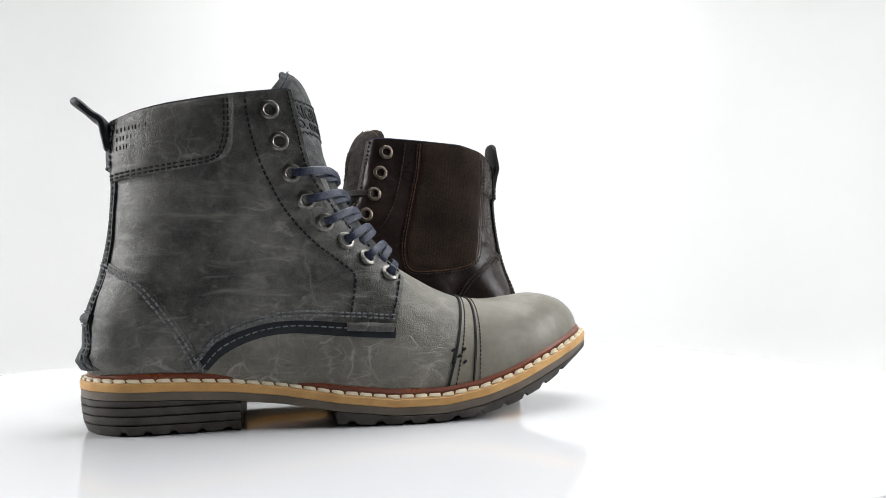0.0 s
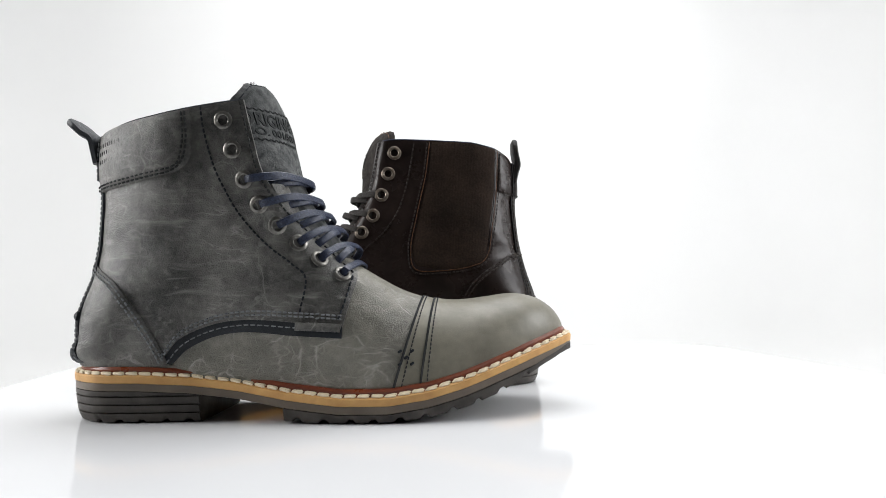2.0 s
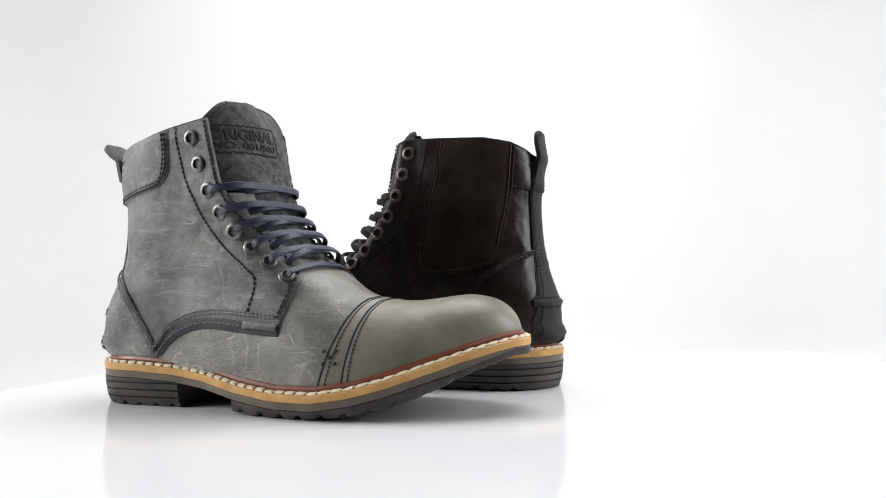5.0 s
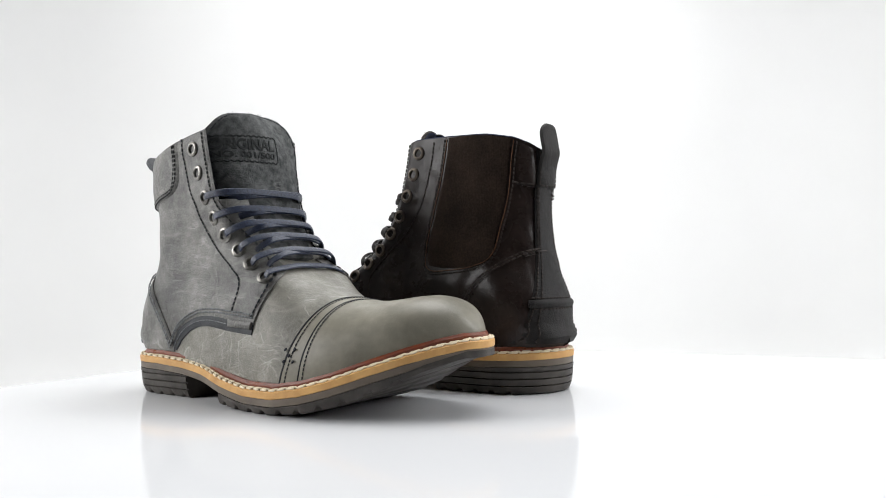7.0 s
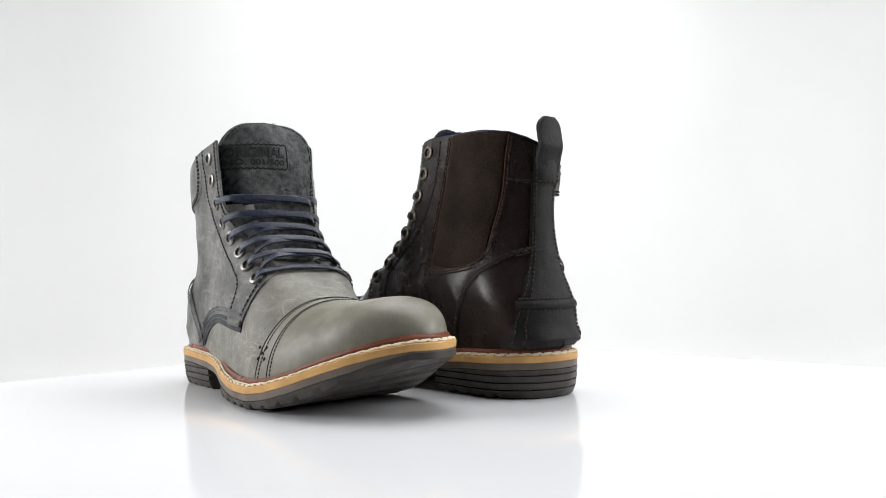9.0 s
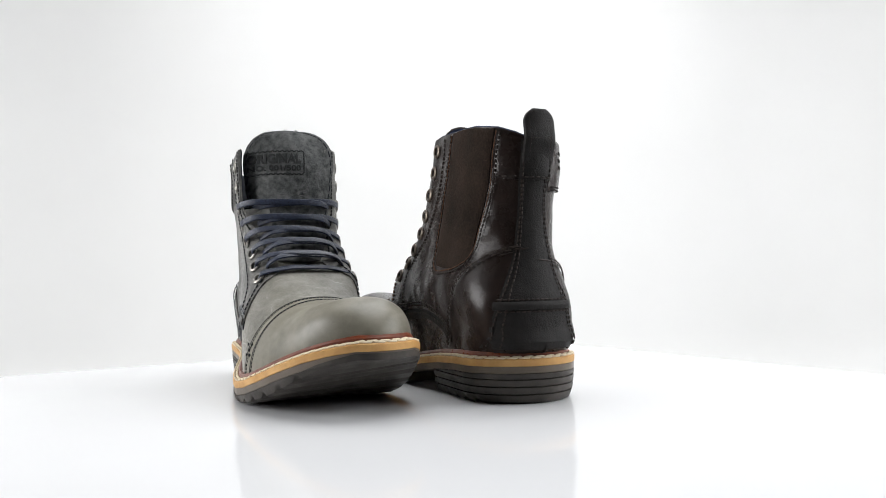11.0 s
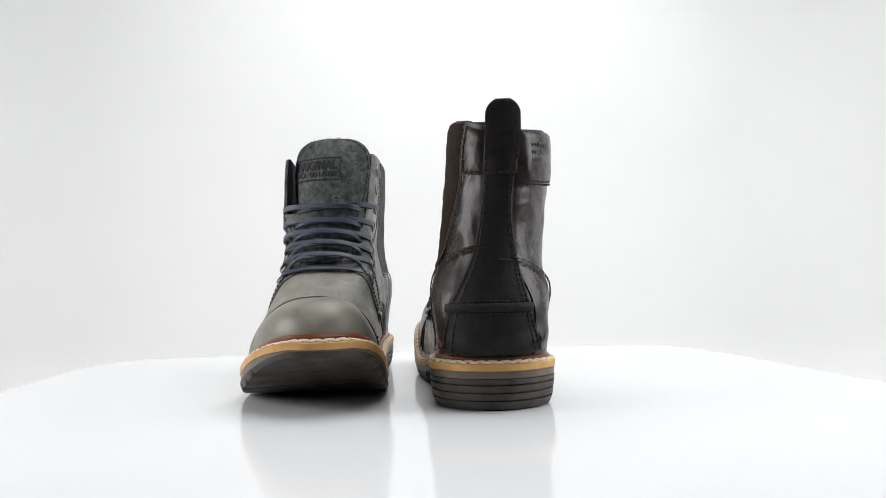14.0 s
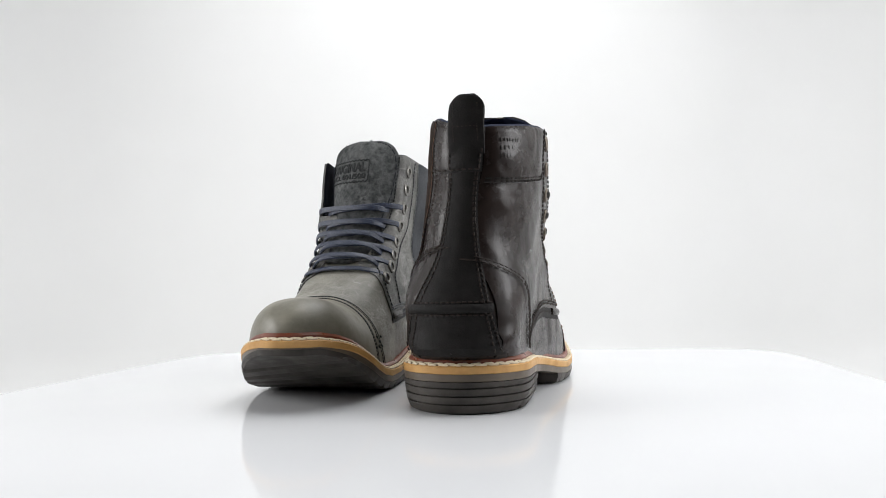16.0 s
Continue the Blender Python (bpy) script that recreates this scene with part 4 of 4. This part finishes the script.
def build_laces(root, c):
    """Criss-cross flat laces: each strand comes out of an eyelet, crosses the tongue and slips under the other facing."""
    lat = [on_side(x, z, -1) for x, z in EYELETS_LAT]
    med = [on_side(x, z, 1) for x, z in (EYELETS_MED_GREY if c is GREY else EYELETS_MED)]

    def lead(a, na, across, bow, fwd, flat):
        """The first stretch of a strand: out of the eyelet and over the facing's edge; flat: 1 where the facing stands square, 0 where it rounds off."""
        return [a + na * (0.0032 + 0.0004 * flat) + across * 0.03 * (1 - flat) + fwd * bow * 0.20,
                a + across * (0.09 - 0.06 * flat) + fwd * bow * (0.52 + 0.08 * flat) + na * (0.0018 + 0.0008 * flat),
                a + across * (0.17 - 0.06 * flat) + fwd * bow * (0.80 + 0.06 * flat) + na * 0.0013 * flat]

    def lace(a, na, b, nb, bow, width, fwd, tucked, flat):
        """From the eyelet a to b, an eyelet too or a place under the facing."""
        across = b - a
        end = [b - across * 0.14 + fwd * bow * 0.76, b - across * 0.03 + fwd * bow * 0.25 - nb * 0.0005, b - nb * 0.0030]
        if not tucked:
            end = lead(b, nb, -across, bow, fwd, 0.0)[::-1] + [b + nb * 0.0002]
        pts = spline([a + na * 0.0002, *lead(a, na, across, bow, fwd, flat), a + across * 0.32 + fwd * bow * 0.98,
                      (a + b) / 2 + fwd * bow, a + across * 0.7 + fwd * bow * 0.97, *end], 34)
        nrm = []
        for i in range(34):
            t = i / 33
            m = na * max(1 - 2.2 * t, 0) + nb * max(2.2 * t - 1.2, 0) + fwd * (1 - abs(2 * t - 1)) * 1.6
            nrm.append(m / np.linalg.norm(m))
        verts, faces = [], []
        ribbon(verts, faces, pts, nrm, width, 0.0018)
        obj("lace", verts, faces, c["lace"], root, "flat waxed lace")

    for k in range(2, 8):
        (a, na), (b, nb) = lat[k], med[k]
        bow = (0.0238, 0.0228, 0.0212, 0.0192, 0.0162, 0.0115)[k - 2]
        flat = (1.0, 0.9, 0.7, 0.45, 0.2, 0.0)[k - 2]
        slope = radians((8, 16, 27, 36, 43, 50)[k - 2])
        fwd = np.array([math.cos(slope), 0.0, math.sin(slope)])
        if k == 7:
            lace(a, na, b, nb, bow, 0.0049, fwd, False, flat)
            continue
        (d, nd), (e, ne) = lat[k + 1], med[k + 1]
        inward = np.array([0.0035, 0.0, 0.0035])
        lace(a, na, e * 0.45 + b * 0.55 + inward + np.array([0, -0.004, 0]), ne, bow, 0.0049, fwd, True, flat)
        lace(b, nb, d * 0.45 + a * 0.55 + inward + np.array([0, 0.004, 0]), nd, bow - 0.0024, 0.0049, fwd, True, 0.3 * flat)


def build_boot(name, kind, colours, label, tongue_mid, tongue_wide, tongue_drop, tongue_back, tab_line):
    global TONGUE_MID, TONGUE_WIDE, TONGUE_PTS, TONGUE_BACK, TAB_LINE
    shape_upper(kind)
    TONGUE_BACK = tongue_back
    TAB_LINE = tab_line
    TONGUE_MID, TONGUE_WIDE = tongue_mid, tongue_wide
    lean = 0.005 if kind == "brown" else 0.0
    TONGUE_PTS = spline([(x + lean * step(0.14, 0.19, z), z - tongue_drop * step(0.12, 0.21, z)) for x, z in TONGUE_LINE], 61)
    root = new(name)
    root.empty_display_size = 0.05
    build_sole(root)
    build_upper(root, colours)
    tagged(root, label, "boot", "boots on the turntable")
    return root


# ---- the tent ----
def build_tent():
    """A white sweep: floor, curved back and sides, and a ceiling; closed behind the camera."""
    verts, faces = [], []
    half, depth, r = 1.15, 1.05, 0.45
    ring = []
    front = -0.15
    for i in range(13):
        a = math.pi / 2 * i / 12
        ring.append((half - r + r * math.cos(a), depth - r + r * math.sin(a)))
    plan = [(half, front)] + ring + [(-x, y) for x, y in reversed(ring)] + [(-half, front)]
    levels = [(-0.16, 0.0)] + [(-0.16 + 0.12 * (1 - math.cos(math.pi / 2 * j / 6)), 0.12 * math.sin(math.pi / 2 * j / 6)) for j in range(1, 7)] + [(1.3, 0.12)]
    n = len(plan)
    cx, cy = 0.0, 0.0
    for z, out in levels:
        k = 1 - (0.12 - out) / half
        for x, y in plan:
            verts.append((x * k, (y - cy) * k + cy, z))
    for l in range(len(levels) - 1):
        for i in range(n - 1):
            j = i + 1
            faces.append((l * n + i, l * n + j, (l + 1) * n + j, (l + 1) * n + i))
    wall = obj("wall_tent", verts, faces, M_PAPER)
    tagged(wall, "seamless white paper sweep around the turntable", "backdrop", kind="structure")
    k = 1 - 0.12 / half
    fl = obj("floor", [(x * k, y * k, -0.16) for x, y in plan] + [(x * k, y * k, -0.17) for x, y in plan],
             [tuple(range(n)), tuple(range(n, 2 * n))] + [(i, (i + 1) % n, n + (i + 1) % n, n + i) for i in range(n)], M_PAPER, smooth=False)
    tagged(fl, "plain white paper floor under the turntable", "floor", kind="structure")
    ce = obj("ceiling", [(x, y, 1.3) for x, y in plan] + [(x, y, 1.32) for x, y in plan],
             [tuple(range(n)), tuple(range(n, 2 * n))] + [(i, (i + 1) % n, n + (i + 1) % n, n + i) for i in range(n)], M_PAPER, smooth=False)
    tagged(ce, "plain white ceiling of the light tent", "ceiling", kind="structure")
    # the dim studio behind the camera
    w, y0, y1, z0, z1 = 1.9, front - 0.02, -2.6, -0.16, 2.2
    box = [(-w, y0, z0), (w, y0, z0), (w, y1, z0), (-w, y1, z0), (-w, y0, z1), (w, y0, z1), (w, y1, z1), (-w, y1, z1)]
    room = obj("wall_studio", box, [(0, 1, 2, 3), (4, 5, 6, 7), (1, 2, 6, 5), (2, 3, 7, 6), (3, 0, 4, 7)], M_STUDIO, smooth=False)
    tagged(room, "plain dim grey studio walls behind the camera", "wall", kind="structure")


def build_turntable():
    root = new("turntable")
    a, b, power = 0.3554, 0.3270, 8.9
    prof = [(0.0, 0.0), (0.9985, 0.0), (1.0, -0.0006), (1.0, -0.0144), (0.9985, -0.015)]
    seg = 160
    verts, faces = [(0, 0, 0)], []
    for f, z in prof[1:]:
        for i in range(seg):
            w = 2 * math.pi * i / seg
            c, s = math.cos(w), math.sin(w)
            q = (abs(c) ** power + abs(s) ** power) ** (-1 / power)
            verts.append((a * f * q * c, (b if s > 0 else 0.345) * f * q * s, z))
    for i in range(seg):
        faces.append((0, 1 + i, 1 + (i + 1) % seg))
    for l in range(len(prof) - 2):
        for i in range(seg):
            j = (i + 1) % seg
            faces.append((1 + l * seg + i, 1 + l * seg + j, 1 + (l + 1) * seg + j, 1 + (l + 1) * seg + i))
    faces.append(tuple(1 + (len(prof) - 2) * seg + i for i in range(seg)))
    top = obj("tabletop", verts, faces, M_TABLE, root)
    top.matrix_basis = pose(0.0086, 0.0189, 0, 0, 0, 18.86)
    verts, faces = [], []
    seg = 48
    for r, z in ((0.12, -0.16), (0.14, -0.15), (0.14, -0.05), (0.09, -0.04), (0.09, -0.0155)):
        for i in range(seg):
            verts.append((r * math.cos(2 * math.pi * i / seg), r * math.sin(2 * math.pi * i / seg), z))
    for l in range(4):
        for i in range(seg):
            j = (i + 1) % seg
            faces.append((l * seg + i, l * seg + j, (l + 1) * seg + j, (l + 1) * seg + i))
    faces += [tuple(range(seg)), tuple(4 * seg + i for i in range(seg))]
    obj("pedestal", verts, faces, M_PAPER, root)
    tagged(root, "glossy white square turntable with rounded corners", "turntable")
    return root


build_tent()
turntable = build_turntable()
grey_boot = build_boot("lace_up_boot", "grey", GREY, "grey distressed leather lace-up boot with navy laces", (-0.004, 0.003), 1.0, 0.0, (0.028, 0.012, 0.008), [(.0085, .1800), (.0030, .1850), (-.0025, .1890)])
brown_boot = build_boot("lace_up_boot", "brown", BROWN, "dark brown polished leather lace-up boot with elastic side", (-0.006, -0.004), 0.88, 0.004, (0.008, 0.024, 0.0), [(.0150, .1830), (.0160, .1905), (.0158, .1975)])


# ---- movement ----
def turn_at(t):
    """How far the turntable has turned, in degrees; seen from above it goes clockwise."""
    return -(7.355 * t + 0.00895 * t * t)


def motions():
    steps = [i * 0.5 for i in range(33)]
    spots = ((turntable, pose(0, 0, 0)), (grey_boot, pose(-0.1948, -0.1146, 0, 0, 0, 10.38)), (brown_boot, pose(0.0841, 0.0722, 0, 0, 0, 193.0)))
    for thing, spot in spots:
        walk(thing, [(t, pose(0, 0, 0, 0, 0, turn_at(t)) @ spot) for t in steps])


motions()
